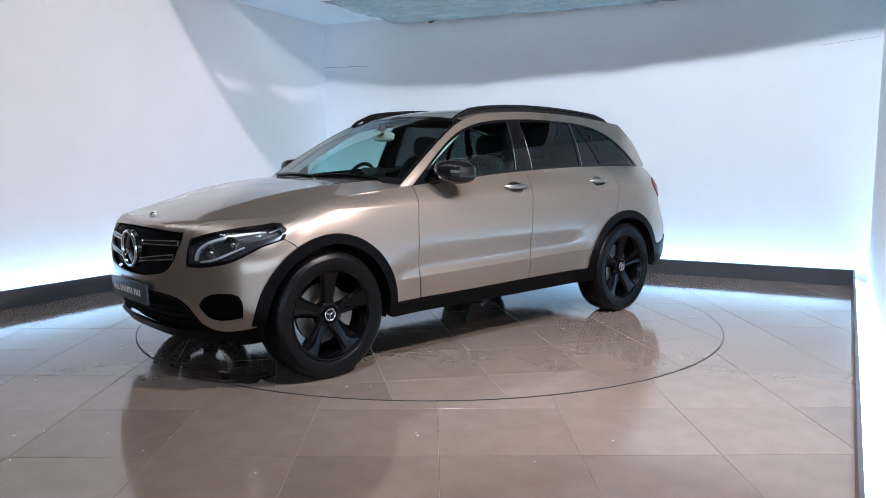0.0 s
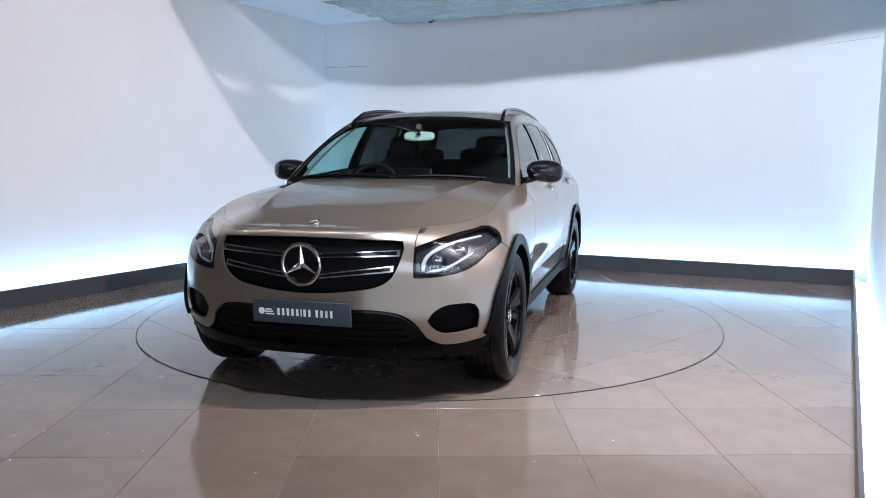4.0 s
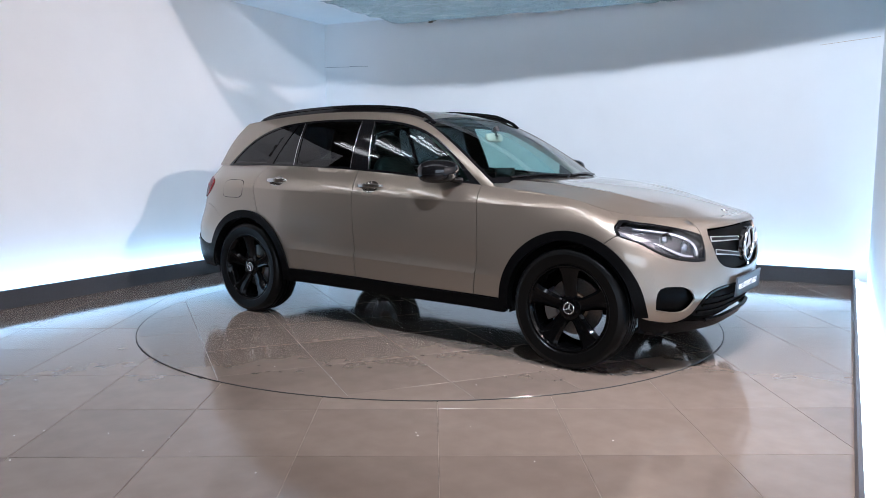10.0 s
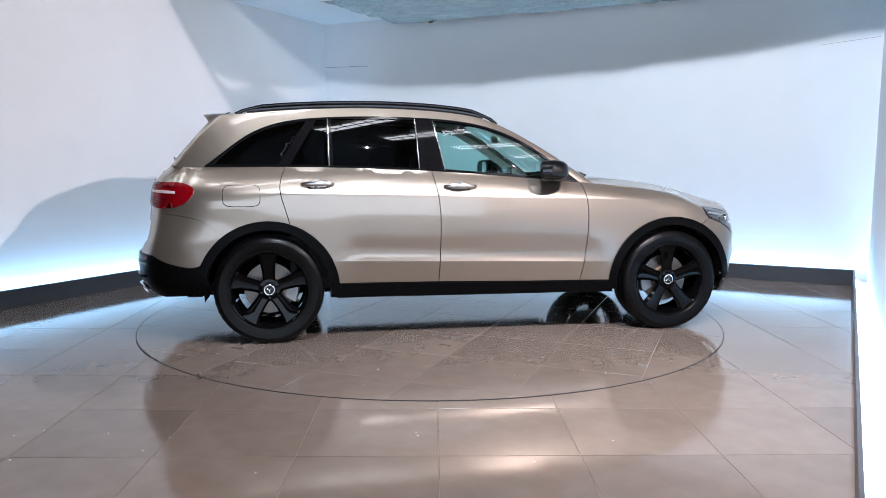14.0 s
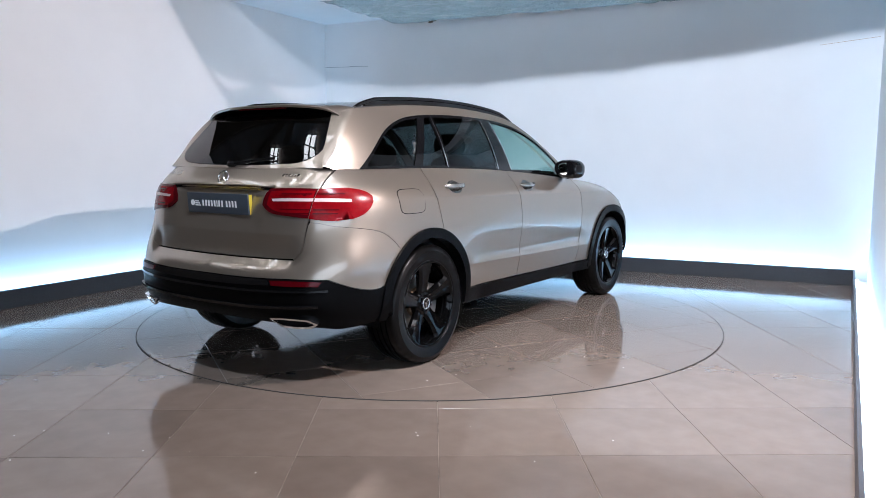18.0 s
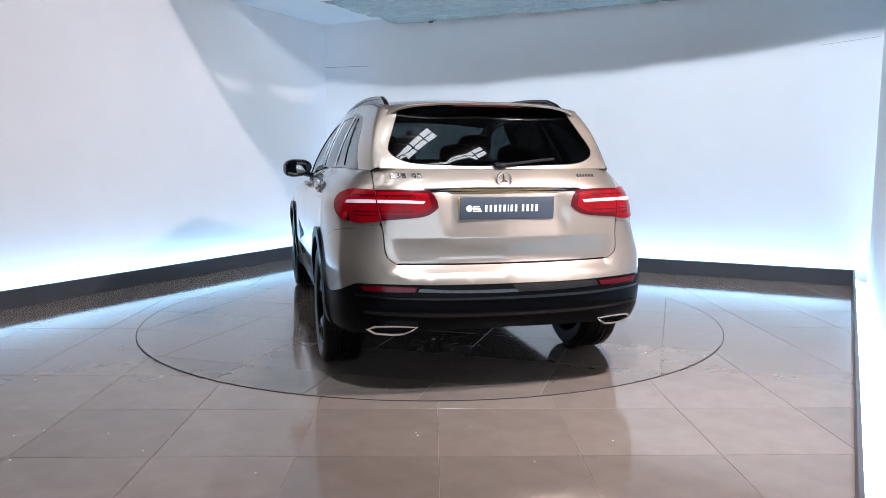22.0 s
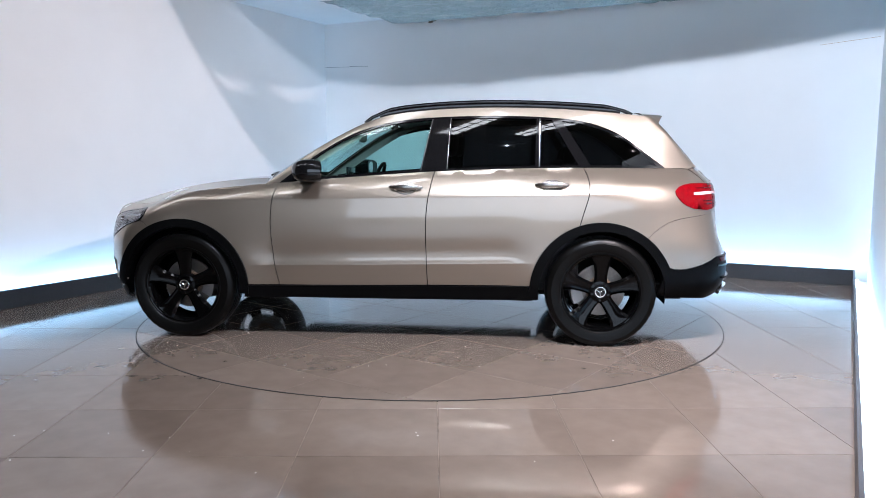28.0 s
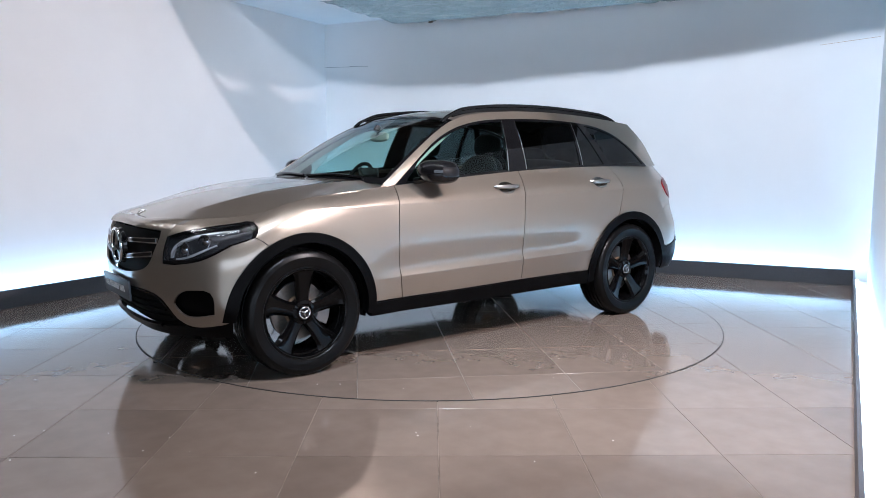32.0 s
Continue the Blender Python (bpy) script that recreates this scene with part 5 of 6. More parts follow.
def corner_fn(s, c):
    """The pillar between the flank and the rear screen, rounded from one to the other."""
    z = 1.183 + (1.538 - 1.183) * s
    zz = np.array([p[1] for p in back_edge][::-1])
    xa = np.interp(z, zz, np.array([p[0] for p in back_edge][::-1]))
    a = house_fn(xa, z)
    ta = house_fn(xa - 0.01, z) - a
    ta /= np.linalg.norm(ta, axis=1)[:, None]
    b = rear_glass_fn((z - 1.205) / 0.333, np.full_like(s, 0.985))
    tb = b - rear_glass_fn((z - 1.205) / 0.333, np.full_like(s, 0.95))
    tb /= np.linalg.norm(tb, axis=1)[:, None]
    reach = np.linalg.norm(b - a, axis=1)[:, None] * 0.42
    k = c[:, None]
    return a * (1 - k) ** 3 + 3 * (1 - k) ** 2 * k * (a + ta * reach) + 3 * (1 - k) * k ** 2 * (b + tb * reach) + b * k ** 3


pair("rear_pillar", grid_skin(corner_fn, np.linspace(0, 1, 20), np.linspace(0, 1, 10), flip=True), M_PAINT, car)


def spoiler_fn(s, c):
    """Roof spoiler: s round its section from the roof to the underside."""
    ye = 0.590 - 0.02 * np.clip(s, 0, 1)
    px = np.interp(s, [0, 0.5, 0.62, 0.75, 1.0], [-1.725, -1.905, -1.920, -1.913, -1.81])
    pz = np.interp(s, [0, 0.5, 0.62, 0.75, 1.0], [1.582, 1.568, 1.562, 1.549, 1.556])
    k = np.abs(c) ** 3
    return np.stack([px + 0.085 * k * np.clip(s * 2, 0, 1), ye * c, pz - 0.040 * k - 0.035 * np.abs(c) ** 12 * np.clip(s * 2, 0, 1)], 1)


whole("roof_spoiler", grid_skin(spoiler_fn, np.linspace(0, 0.74, 24), np.linspace(0, 1.0, 20), flip=True), M_PAINT, car)
whole("spoiler_underside", grid_skin(spoiler_fn, np.linspace(0.74, 1.0, 6), np.linspace(0, 1.0, 20), flip=True), M_BLACKGLOSS, car, "gloss black underside")

# ---------------------------------------------------------------- car: wheels
def lathe(bm, prof, seg=64, cap=False, wobble=None):
    """Turn (radius, reach along +y) pairs about the y axis."""
    rings = []
    for k, (r, a) in enumerate(prof):
        ring = []
        for i in range(seg):
            q = 2 * math.pi * i / seg
            rr = r - (wobble(k, i) if wobble else 0)
            ring.append(bm.verts.new((rr * math.cos(q), a, rr * math.sin(q))))
        rings.append(ring)
    for s0, s1 in zip(rings, rings[1:]):
        for i in range(seg):
            bm.faces.new((s0[i], s0[(i + 1) % seg], s1[(i + 1) % seg], s1[i]))
    if cap:
        bm.faces.new(rings[-1])
    return rings


def mesh_of(bm, name, mat, angle=35):
    me = bpy.data.meshes.new(name)
    bmesh.ops.recalc_face_normals(bm, faces=bm.faces)
    bm.to_mesh(me)
    bm.free()
    me.materials.append(mat)
    me.shade_smooth()
    me.set_sharp_from_angle(angle=radians(angle))
    return me


def tyre_mesh():
    bm = bmesh.new()
    side = [(0.252, 0.098), (0.262, 0.108), (0.268, 0.108), (0.272, 0.112), (0.295, 0.1185), (0.318, 0.1195), (0.326, 0.121), (0.330, 0.119), (0.345, 0.114), (0.356, 0.106), (0.362, 0.096)]
    tread = [(0.3655, 0.078), (0.3665, 0.060), (0.359, 0.058), (0.359, 0.050), (0.3675, 0.048), (0.368, 0.024), (0.360, 0.022), (0.360, 0.013), (0.368, 0.011)]
    prof = side + tread + [(r, -a) for r, a in (side + tread)[::-1]]
    n = len(prof)

    def blocks(k, i):
        edge = min(k, n - 1 - k)
        if edge in (9, 10, 11) and i % 3 == 0:
            return 0.0028
        if edge in (15,) and i % 4 == 0:
            return 0.0018
        return 0

    lathe(bm, prof, 120, wobble=blocks)
    return mesh_of(bm, "tyre", M_TYRE, 28)


def rim_mesh():
    bm = bmesh.new()
    lathe(bm, [(0.225, -0.09), (0.232, -0.03), (0.236, 0.05), (0.243, 0.085), (0.252, 0.094), (0.258, 0.101), (0.262, 0.106), (0.258, 0.111), (0.252, 0.109), (0.246, 0.100)], 80)
    lathe(bm, [(0.080, 0.02), (0.078, 0.062), (0.070, 0.072), (0.052, 0.076), (0.046, 0.070), (0.030, 0.070)], 40, cap=True)
    return mesh_of(bm, "wheel", M_RIM)


def spoke_mesh():
    """One broad spoke with chamfered flanks, along +x."""
    bm = bmesh.new()
    rows = [(0.058, 0.034, 0.070, 0.040), (0.085, 0.032, 0.074, 0.040), (0.13, 0.034, 0.082, 0.042), (0.18, 0.040, 0.090, 0.046), (0.222, 0.050, 0.097, 0.060), (0.246, 0.064, 0.103, 0.080)]
    rings = []
    for r, w, face, back in rows:
        ring = [(r, back, -w * 1.0), (r, face - 0.016, -w * 1.12), (r, face, -w * 0.74), (r, face - 0.004, 0), (r, face, w * 0.74), (r, face - 0.016, w * 1.12), (r, back, w * 1.0)]
        rings.append([bm.verts.new(p) for p in ring])
    for s0, s1 in zip(rings, rings[1:]):
        for i in range(6):
            bm.faces.new((s0[i], s1[i], s1[i + 1], s0[i + 1]))
        bm.faces.new((s0[6], s1[6], s1[0], s0[0]))
    bm.faces.new(rings[0]), bm.faces.new(rings[-1][::-1])
    return mesh_of(bm, "spoke", M_RIM, 20)


def emblem_mesh(r, tube, name="star_badge", mat=None):
    """A bright ring with three tapering arms, facing +y."""
    bm = bmesh.new()
    prof = [(r + tube * math.cos(q), tube * math.sin(q)) for q in [2 * math.pi * k / 10 for k in range(11)]]
    lathe(bm, prof, 48)
    for k in range(3):
        a = radians(90 + 120 * k)
        d, e = Vector((math.cos(a), 0, math.sin(a))), Vector((-math.sin(a), 0, math.cos(a)))
        tip, w, hgt = d * r, r * 0.16, tube * 1.3
        hub = [e * w + d * w * 0.5, -e * w + d * w * 0.5]
        peak = Vector((0, hgt, 0))
        v = [bm.verts.new(q) for q in (tip, hub[0], peak, hub[1], Vector((0, -tube * 0.4, 0)))]
        bm.faces.new((v[0], v[1], v[2])), bm.faces.new((v[0], v[2], v[3]))
        bm.faces.new((v[0], v[3], v[4])), bm.faces.new((v[0], v[4], v[1]))
    return mesh_of(bm, name, mat or M_CHROME, 20)


TYRE, RIM, SPOKE = tyre_mesh(), rim_mesh(), spoke_mesh()
bm = bmesh.new()
lathe(bm, [(0.030, 0.068), (0.036, 0.076), (0.034, 0.080), (0.026, 0.081)], 32, cap=True)
CAP = mesh_of(bm, "hub_cap", M_BLACKGLOSS)
WHEEL_STAR = emblem_mesh(0.033, 0.0042)
bm = bmesh.new()
lathe(bm, [(0.006, 0.070), (0.0105, 0.070), (0.0105, 0.082), (0.008, 0.086)], 6, cap=True)
NUT = mesh_of(bm, "lug_nut", M_BLACKGLOSS)
bm = bmesh.new()
lathe(bm, [(0.09, 0.0), (0.172, 0.0), (0.172, -0.022), (0.09, -0.022)], 48)
BRAKE = mesh_of(bm, "brake_disc", M_DISCBRAKE)
bm = bmesh.new()
lathe(bm, [(0.093, -0.01), (0.090, 0.022), (0.05, 0.024)], 40, cap=True)
BELL = mesh_of(bm, "brake_bell", M_RUST)
bm = bmesh.new()
for i in range(7):
    a0, a1 = radians(-30 + i * 60 / 7), radians(-30 + (i + 1) * 60 / 7)
    q = []
    for r, y in ((0.115, 0.030), (0.190, 0.030), (0.200, -0.05), (0.115, -0.05)):
        q.append((r, y))
    v0 = [bm.verts.new((r * math.cos(a0), y, r * math.sin(a0))) for r, y in q]
    v1 = [bm.verts.new((r * math.cos(a1), y, r * math.sin(a1))) for r, y in q]
    for k in range(4):
        bm.faces.new((v0[k], v0[(k + 1) % 4], v1[(k + 1) % 4], v1[k]))
    if i == 0:
        bm.faces.new(v0)
    if i == 6:
        bm.faces.new(v1[::-1])
CALIPER = mesh_of(bm, "brake_caliper", M_CALIPER)


def wheel_at(x, side, turn, steer=0.0):
    w = new("wheel", RIM)
    w.parent = car
    w["label"] = "gloss black five-spoke alloy wheel"
    w.matrix_basis = pose(x, side * 0.812, 0.366, 0, 0, (0 if side > 0 else 180) + steer)

    def sub(name, me, m=Matrix()):
        ob = new(name, me)
        ob.parent = w
        ob.matrix_basis = m
        return ob

    sub("tyre", TYRE)["label"] = "black rubber tyre"
    for k in range(5):
        sub("spoke", SPOKE, pose(0, 0, 0, 0, turn + 72 * k, 0) @ Matrix.Diagonal((1, 1, 1.15, 1)))
        sub("lug_nut", NUT, pose(0, 0, 0, 0, turn + 36 + 72 * k, 0) @ pose(0.056, -0.004, 0))
    sub("hub_cap", CAP)
    sub("star_badge", WHEEL_STAR, pose(0, 0.084, 0, 0, turn + 10, 0))["label"] = "bright three-armed badge"
    sub("brake_disc", BRAKE)["label"] = "bare metal brake disc"
    sub("brake_bell", BELL)
    back = 0 if x < 0 else 180
    sub("brake_caliper", CALIPER, pose(0, 0, 0, 0, back if side > 0 else 180 - back, 0))


wheel_at(AXLE_F, 1, 54)
wheel_at(AXLE_F, -1, -16)
wheel_at(AXLE_R, 1, 52)
wheel_at(AXLE_R, -1, 56)


# ---------------------------------------------------------------- car: trim
def sweep(bm, path, w, h, seg=10, up=Vector((0, 0, 1)), taper=None):
    """A rounded bar along a path."""
    rings = []
    for i, p in enumerate(path):
        d = (path[min(i + 1, len(path) - 1)] - path[max(i - 1, 0)]).normalized()
        sd = d.cross(up).normalized()
        nu = sd.cross(d)
        k = taper(i / (len(path) - 1)) if taper else 1
        ring = []
        for j in range(seg):
            a = 2 * math.pi * j / seg
            c, s = math.cos(a), math.sin(a)
            c, s = math.copysign(abs(c) ** 0.7, c), math.copysign(abs(s) ** 0.7, s)
            ring.append(bm.verts.new(p + sd * (w * k * c) + nu * (h * k * s)))
        rings.append(ring)
    for s0, s1 in zip(rings, rings[1:]):
        for j in range(seg):
            bm.faces.new((s0[j], s0[(j + 1) % seg], s1[(j + 1) % seg], s1[j]))
    bm.faces.new(rings[0]), bm.faces.new(rings[-1][::-1])


def roof_point(x, c, up=0.0):
    p = roof_fn(np.array([x]), np.array([c]))[0]
    return Vector((p[0], p[1], p[2] + up))


for s in (1, -1):
    bm = bmesh.new()
    path = []
    for i in range(41):
        f = i / 40
        x = 0.20 + (-1.66 - 0.20) * f
        lift = 0.040 * min(1, (min(f, 1 - f) / 0.10)) ** 0.6
        q = roof_point(min(x, 0.134), 0.90, lift - 0.004)
        if x > 0.134:
            q = Vector((x, q.y + 0.006, float(ROOF_EDGE(x)[0]) + 0.008 + lift))
        path.append(Vector((q.x, s * q.y, q.z)))
    sweep(bm, path, 0.015, 0.012)
    part("roof_rail", bm, M_BLACKGLOSS, car, "gloss black roof rail")
    bm = bmesh.new()
    sweep(bm, [Vector((x, s * roof_point(x, 0.90).y, roof_point(x, 0.90).z + 0.012)) for x in np.linspace(0.10, -1.58, 30)], 0.010, 0.016)
    part("rail_foot", bm, M_BLACKGLOSS, car)

# door handles; a flat satin oval stands in for each cup's shade
for s in (1, -1):
    for x0, x1, z in ((-0.245, -0.015, 1.052), (-1.215, -0.995, 1.072)):
        xm = (x0 + x1) / 2
        door = (front_doors if xm > -0.3 else rear_doors)[0 if s > 0 else 1]
        cup = [(xm + 0.075 * math.cos(q), z - 0.004 + 0.040 * math.sin(q)) for q in [2 * math.pi * k / 28 for k in range(28)]]
        sk = skin(LOWER, on_side(cup), off=0.0015, depth=0.002, step=0.02)
        put("cup_shade", sk if s > 0 else mirrored(sk), M_SATIN, door, "flat satin oval whose tone stands for the handle cup's shade")
        path = []
        for i in range(17):
            f = i / 16
            x = x0 + (x1 - x0) * f
            uv = np.array(on_side([(x, z)]))
            p = LOWER.at(uv[:, 0], uv[:, 1])[0]
            path.append(Vector((p[0], s * (p[1] + 0.004 + 0.030 * math.sin(math.pi * f) ** 0.5), p[2] + 0.004)))
        bm = bmesh.new()
        sweep(bm, path, 0.007, 0.017, taper=lambda f: 0.45 + 0.55 * math.sin(math.pi * f) ** 0.5)
        part("door_handle", bm, M_SATIN, door, "satin champagne door handle")

# fuel flap on one flank
flap = [(-1.60 + 0.118 * math.copysign(abs(math.cos(q)) ** 0.45, math.cos(q)), 1.0 + 0.068 * math.copysign(abs(math.sin(q)) ** 0.45, math.sin(q))) for q in [2 * math.pi * k / 40 for k in range(40)]]
put("fuel_flap", mirrored(skin(LOWER, on_side(flap), off=0.0025, depth=0.004, step=0.03)), M_PAINT, car)
seam = [(-1.60 + (x + 1.60) * 1.035, 1.0 + (z - 1.0) * 1.06) for x, z in flap]
put("flap_gap", mirrored(skin(LOWER, on_side(seam), off=0.0008, depth=0.001, step=0.03)), M_UNDER, car)


def blob(bm, rx, ry, rz, m, p=2.6, nu=28, nv=18):
    """A rounded boxy form."""
    def sp(c):
        return math.copysign(abs(c) ** (2 / p), c)
    rows = []
    for j in range(1, nv):
        b = -math.pi / 2 + math.pi * j / nv
        rows.append([bm.verts.new(m @ Vector((rx * sp(math.cos(b)) * sp(math.cos(2 * math.pi * i / nu)), ry * sp(math.cos(b)) * sp(math.sin(2 * math.pi * i / nu)), rz * sp(math.sin(b))))) for i in range(nu)])
    for s0, s1 in zip(rows, rows[1:]):
        for i in range(nu):
            bm.faces.new((s0[i], s0[(i + 1) % nu], s1[(i + 1) % nu], s1[i]))
    lo, hi = bm.verts.new(m @ Vector((0, 0, -rz))), bm.verts.new(m @ Vector((0, 0, rz)))
    for i in range(nu):
        bm.faces.new((lo, rows[0][(i + 1) % nu], rows[0][i])), bm.faces.new((hi, rows[-1][i], rows[-1][(i + 1) % nu]))


# door mirrors
for s in (1, -1):
    m = pose(0.515, s * 0.940, 1.166, 0, 0, s * 8)
    bm = bmesh.new()
    blob(bm, 0.120, 0.122, 0.075, m, 2.5)
    for v in bm.verts:
        q = m.inverted() @ v.co
        if q.x < -0.070:
            q.x = -0.070
        q.z += 0.012 * (-s * q.y / 0.105) * (1 if q.z < 0 else 0)
        q.x -= 0.22 * max(0, s * q.y)
        v.co = m @ q
    mir = part("door_mirror", bm, M_BLACKGLOSS, car, "gloss black door mirror")
    bm = bmesh.new()
    sweep(bm, [Vector((0.60, s * 0.815, 1.105)), Vector((0.575, s * 0.845, 1.11)), Vector((0.535, s * 0.885, 1.125)), Vector((0.515, s * 0.92, 1.14))], 0.042, 0.022)
    part("mirror_arm", bm, M_BLACKGLOSS, mir)
    bm = bmesh.new()
    blob(bm, 0.006, 0.082, 0.050, pose(0.445, s * 0.945, 1.168, 0, 0, s * 8), 3)
    part("mirror_glass", bm, M_SILVERMIRROR, mir, "silvered mirror glass")
    bm = bmesh.new()
    sweep(bm, [m @ Vector((0.104 - 0.022 * abs(k) ** 1.6 - 0.22 * max(0, 0.095 * k) - 0.002, s * 0.095 * k, -0.026)) for k in np.linspace(-0.7, 1.0, 14)], 0.004, 0.004)
    part("turn_signal", bm, M_DRL, mir, "clear indicator strip")

# grille bars and badge
for s in (1, -1):
    for z0, z1, ya, yb in ((0.772, 0.792, 0.085, 0.488), (0.668, 0.716, 0.085, 0.462)):
        for name, grow, off, dep, mat, lab in (("grille_bar", 0.019, -0.006, 0.025, M_CHROME, "bright-edged grille bar"), ("grille_bar_inlay", 0.0105, -0.003, 0.005, M_BLACKGLOSS, "")):
            run = np.array(smooth_run([(ya - 0.003 + (grow - 0.019), z0), ((ya + yb) / 2, (z0 + z1) / 2 + 0.002), (yb - (0.019 - grow) * 1.5, z1)], 0.02))
            k = np.linspace(0.62, 0.85, len(run))
            up, dn = run.copy(), run.copy()
            up[:, 1] += grow * k
            dn[:, 1] -= grow * k
            sk = skin(LOWER, ring_of(on_front(up), on_front(dn[::-1])), off=off, depth=dep, step=0.03)
            put(name, sk if s > 0 else mirrored(sk), mat, car, lab)
badge = new("star_badge", emblem_mesh(0.100, 0.0105))
badge.parent = car
badge["label"] = "large bright three-armed grille badge"
badge.matrix_basis = pose(2.213, 0, 0.727, 0, 0, -90) @ pose(0, 0, 0, -2, 0, 0)
bm = bmesh.new()
lathe(bm, [(0.108, -0.03), (0.098, -0.006), (0.02, -0.004)], 40, cap=True)
plate = part("badge_dish", bm, M_BLACKGLOSS, car)
plate.matrix_basis = badge.matrix_basis.copy()
p = hood_at(np.array([2.06]), np.array([0.0]))[0]
hb = new("star_badge", emblem_mesh(0.022, 0.004))
hb.parent = car
hb["label"] = "small round bonnet badge"
hb.matrix_basis = pose(p[0], 0, p[2] + 0.002, 0, 0, -90) @ pose(0, 0, 0, 70, 0, 0)
rb = new("star_badge", emblem_mesh(0.040, 0.005))
rb.parent = tailgate
rb["label"] = "bright rear badge"
rb.matrix_basis = pose(-2.212, 0, 1.135, 0, 0, 90) @ pose(0, 0, 0, 16, 0, 0)

# lower intake: bars
for z in (0.345, 0.385, 0.425):
    w = 0.53 - (z - 0.345) * 0.5
    r = np.array(on_front(smooth_run([(0, z), (w / 2, z), (w, z + 0.006)], 0.04)))
    whole("intake_bar", skin(LOWER, ring_of([tuple(q) for q in r + [0, 0.005]], [tuple(q) for q in (r - [0, 0.005])[::-1]]), off=-0.018, depth=0.012, step=0.05), M_GRILLE, car)
r = np.array(on_front(smooth_run([(0, 0.505), (0.25, 0.505), (0.41, 0.499), (0.50, 0.475), (0.56, 0.426)], 0.03)))
whole("intake_lip", skin(LOWER, ring_of([tuple(q) for q in r + [0, 0.005]], [tuple(q) for q in (r - [0, 0.007])[::-1]]), off=0.004, depth=0.02, step=0.05), M_BLACKGLOSS, car)
r = np.array(on_front(smooth_run([(0, 0.300), (0.25, 0.301), (0.36, 0.303), (0.45, 0.308)], 0.03)))
whole("chin_strip", skin(LOWER, ring_of([tuple(q) for q in r + [0, 0.007]], [tuple(q) for q in (r - [0, 0.007])[::-1]]), off=0.012, depth=0.02, step=0.05), M_CLAD, car)


# dealer plates, their writing as plain bars
def show_plate(m, w, h):
    bm = bmesh.new()
    box(bm, -0.006, 0.006, -w / 2, w / 2, -h / 2, h / 2, 0.003)
    ob = part("display_plate", bm, M_PLATE, car, "slate grey plate with white bars")
    ob.matrix_basis = m
    bm = bmesh.new()
    lathe(bm, [(0.017, 0.0), (0.017, 0.002)], 24, cap=True)
    bmesh.ops.transform(bm, matrix=pose(0.006, -w * 0.405, 0, 0, 0, -90), verts=bm.verts)
    for k in range(3):
        box(bm, 0.006, 0.008, -w * 0.365, -w * (0.300 - 0.012 * k), 0.010 - 0.012 * k - 0.004, 0.010 - 0.012 * k + 0.003)
    part("plate_mark", bm, M_PLATEMARK, ob, "white mark", smooth=False)
    pos = -w * 0.245
    for k in range(13):
        cw = w * (0.018 if k == 5 else 0.040)
        if k == 8:
            pos += w * 0.026
            continue
        bm = bmesh.new()
        box(bm, 0.006, 0.0078, pos + cw * 0.12, pos + cw * 0.70, -0.018, 0.018)
        part("plate_bar", bm, M_PLATEMARK, ob, smooth=False)
        pos += cw + w * 0.0085
    return ob


show_plate(pose(2.222, 0.0, 0.487, 0, 4, 0), 0.535, 0.118)
rear_plate = show_plate(pose(-2.262, -0.004, 0.988, 0, 0, 180) @ pose(0, 0, 0, 0, 4, 0), 0.525, 0.118)
bm = bmesh.new()
box(bm, -0.030, -0.0065, -0.2615, 0.2615, -0.056, 0.054, 0.002)
part("plate_edge", bm, M_YELLOW, rear_plate, "yellow plate edge")

# tailgate ledge, model badges as bars, wiper, third brake light
r = np.array(on_rear(smooth_run([(0, 1.086), (0.2, 1.086), (0.43, 1.080)], 0.03)))
ob = whole("tailgate_ledge", skin(LOWER, ring_of([tuple(q) for q in r + [0, 0.004]], [tuple(q) for q in (r - [0, 0.008])[::-1]]), off=0.003, depth=0.01, step=0.05), M_BLACKGLOSS, tailgate)
r = np.array(on_rear(smooth_run([(0, 1.093), (0.2, 1.093), (0.44, 1.088)], 0.03)))
whole("tailgate_ridge", skin(LOWER, ring_of([tuple(q) for q in r + [0, 0.006]], [tuple(q) for q in (r - [0, 0.002])[::-1]]), off=0.014, depth=0.016, step=0.05), M_PAINT, tailgate)
for y0, n, cw in ((0.60, 6, 0.021), (-0.44, 6, 0.013)):
    for k in range(n):
        if n == 6 and k == 3 and cw > 0.02:
            continue
        ya = y0 - k * (cw + 0.006)
        uv = on_rear([(abs(ya), 1.145), (abs(ya - cw), 1.145), (abs(ya - cw), 1.168), (abs(ya), 1.168)] if cw > 0.02 else [(abs(ya), 1.148), (abs(ya - cw), 1.148), (abs(ya - cw), 1.161), (abs(ya), 1.161)])
        sk = skin(LOWER, uv, off=0.003, depth=0.004, step=0.05)
        put("model_badge", sk if ya > 0 else mirrored(sk), M_SATIN, tailgate, "small bright badge bar")
bm = bmesh.new()
g = rear_glass_fn(np.array([0.05, 0.06, 0.10, 0.13]), np.array([0.0, 0.10, 0.30, 0.52]))
sweep(bm, [Vector((x - 0.02, -y, z)) for x, y, z in g], 0.006, 0.009)
blob(bm, 0.018, 0.038, 0.018, pose(g[0][0] - 0.012, 0, g[0][2] - 0.004))
part("rear_wiper", bm, M_BLACKGLOSS, tailgate, "black rear wiper")
bm = bmesh.new()
sweep(bm, [Vector((-1.901 + 0.06 * abs(c) ** 3, 0.588 * c, 1.546 - 0.03 * abs(c) ** 3)) for c in np.linspace(-0.34, 0.34, 12)], 0.006, 0.007)
part("brake_light", bm, M_REDDEEP, car, "slim red high brake light")
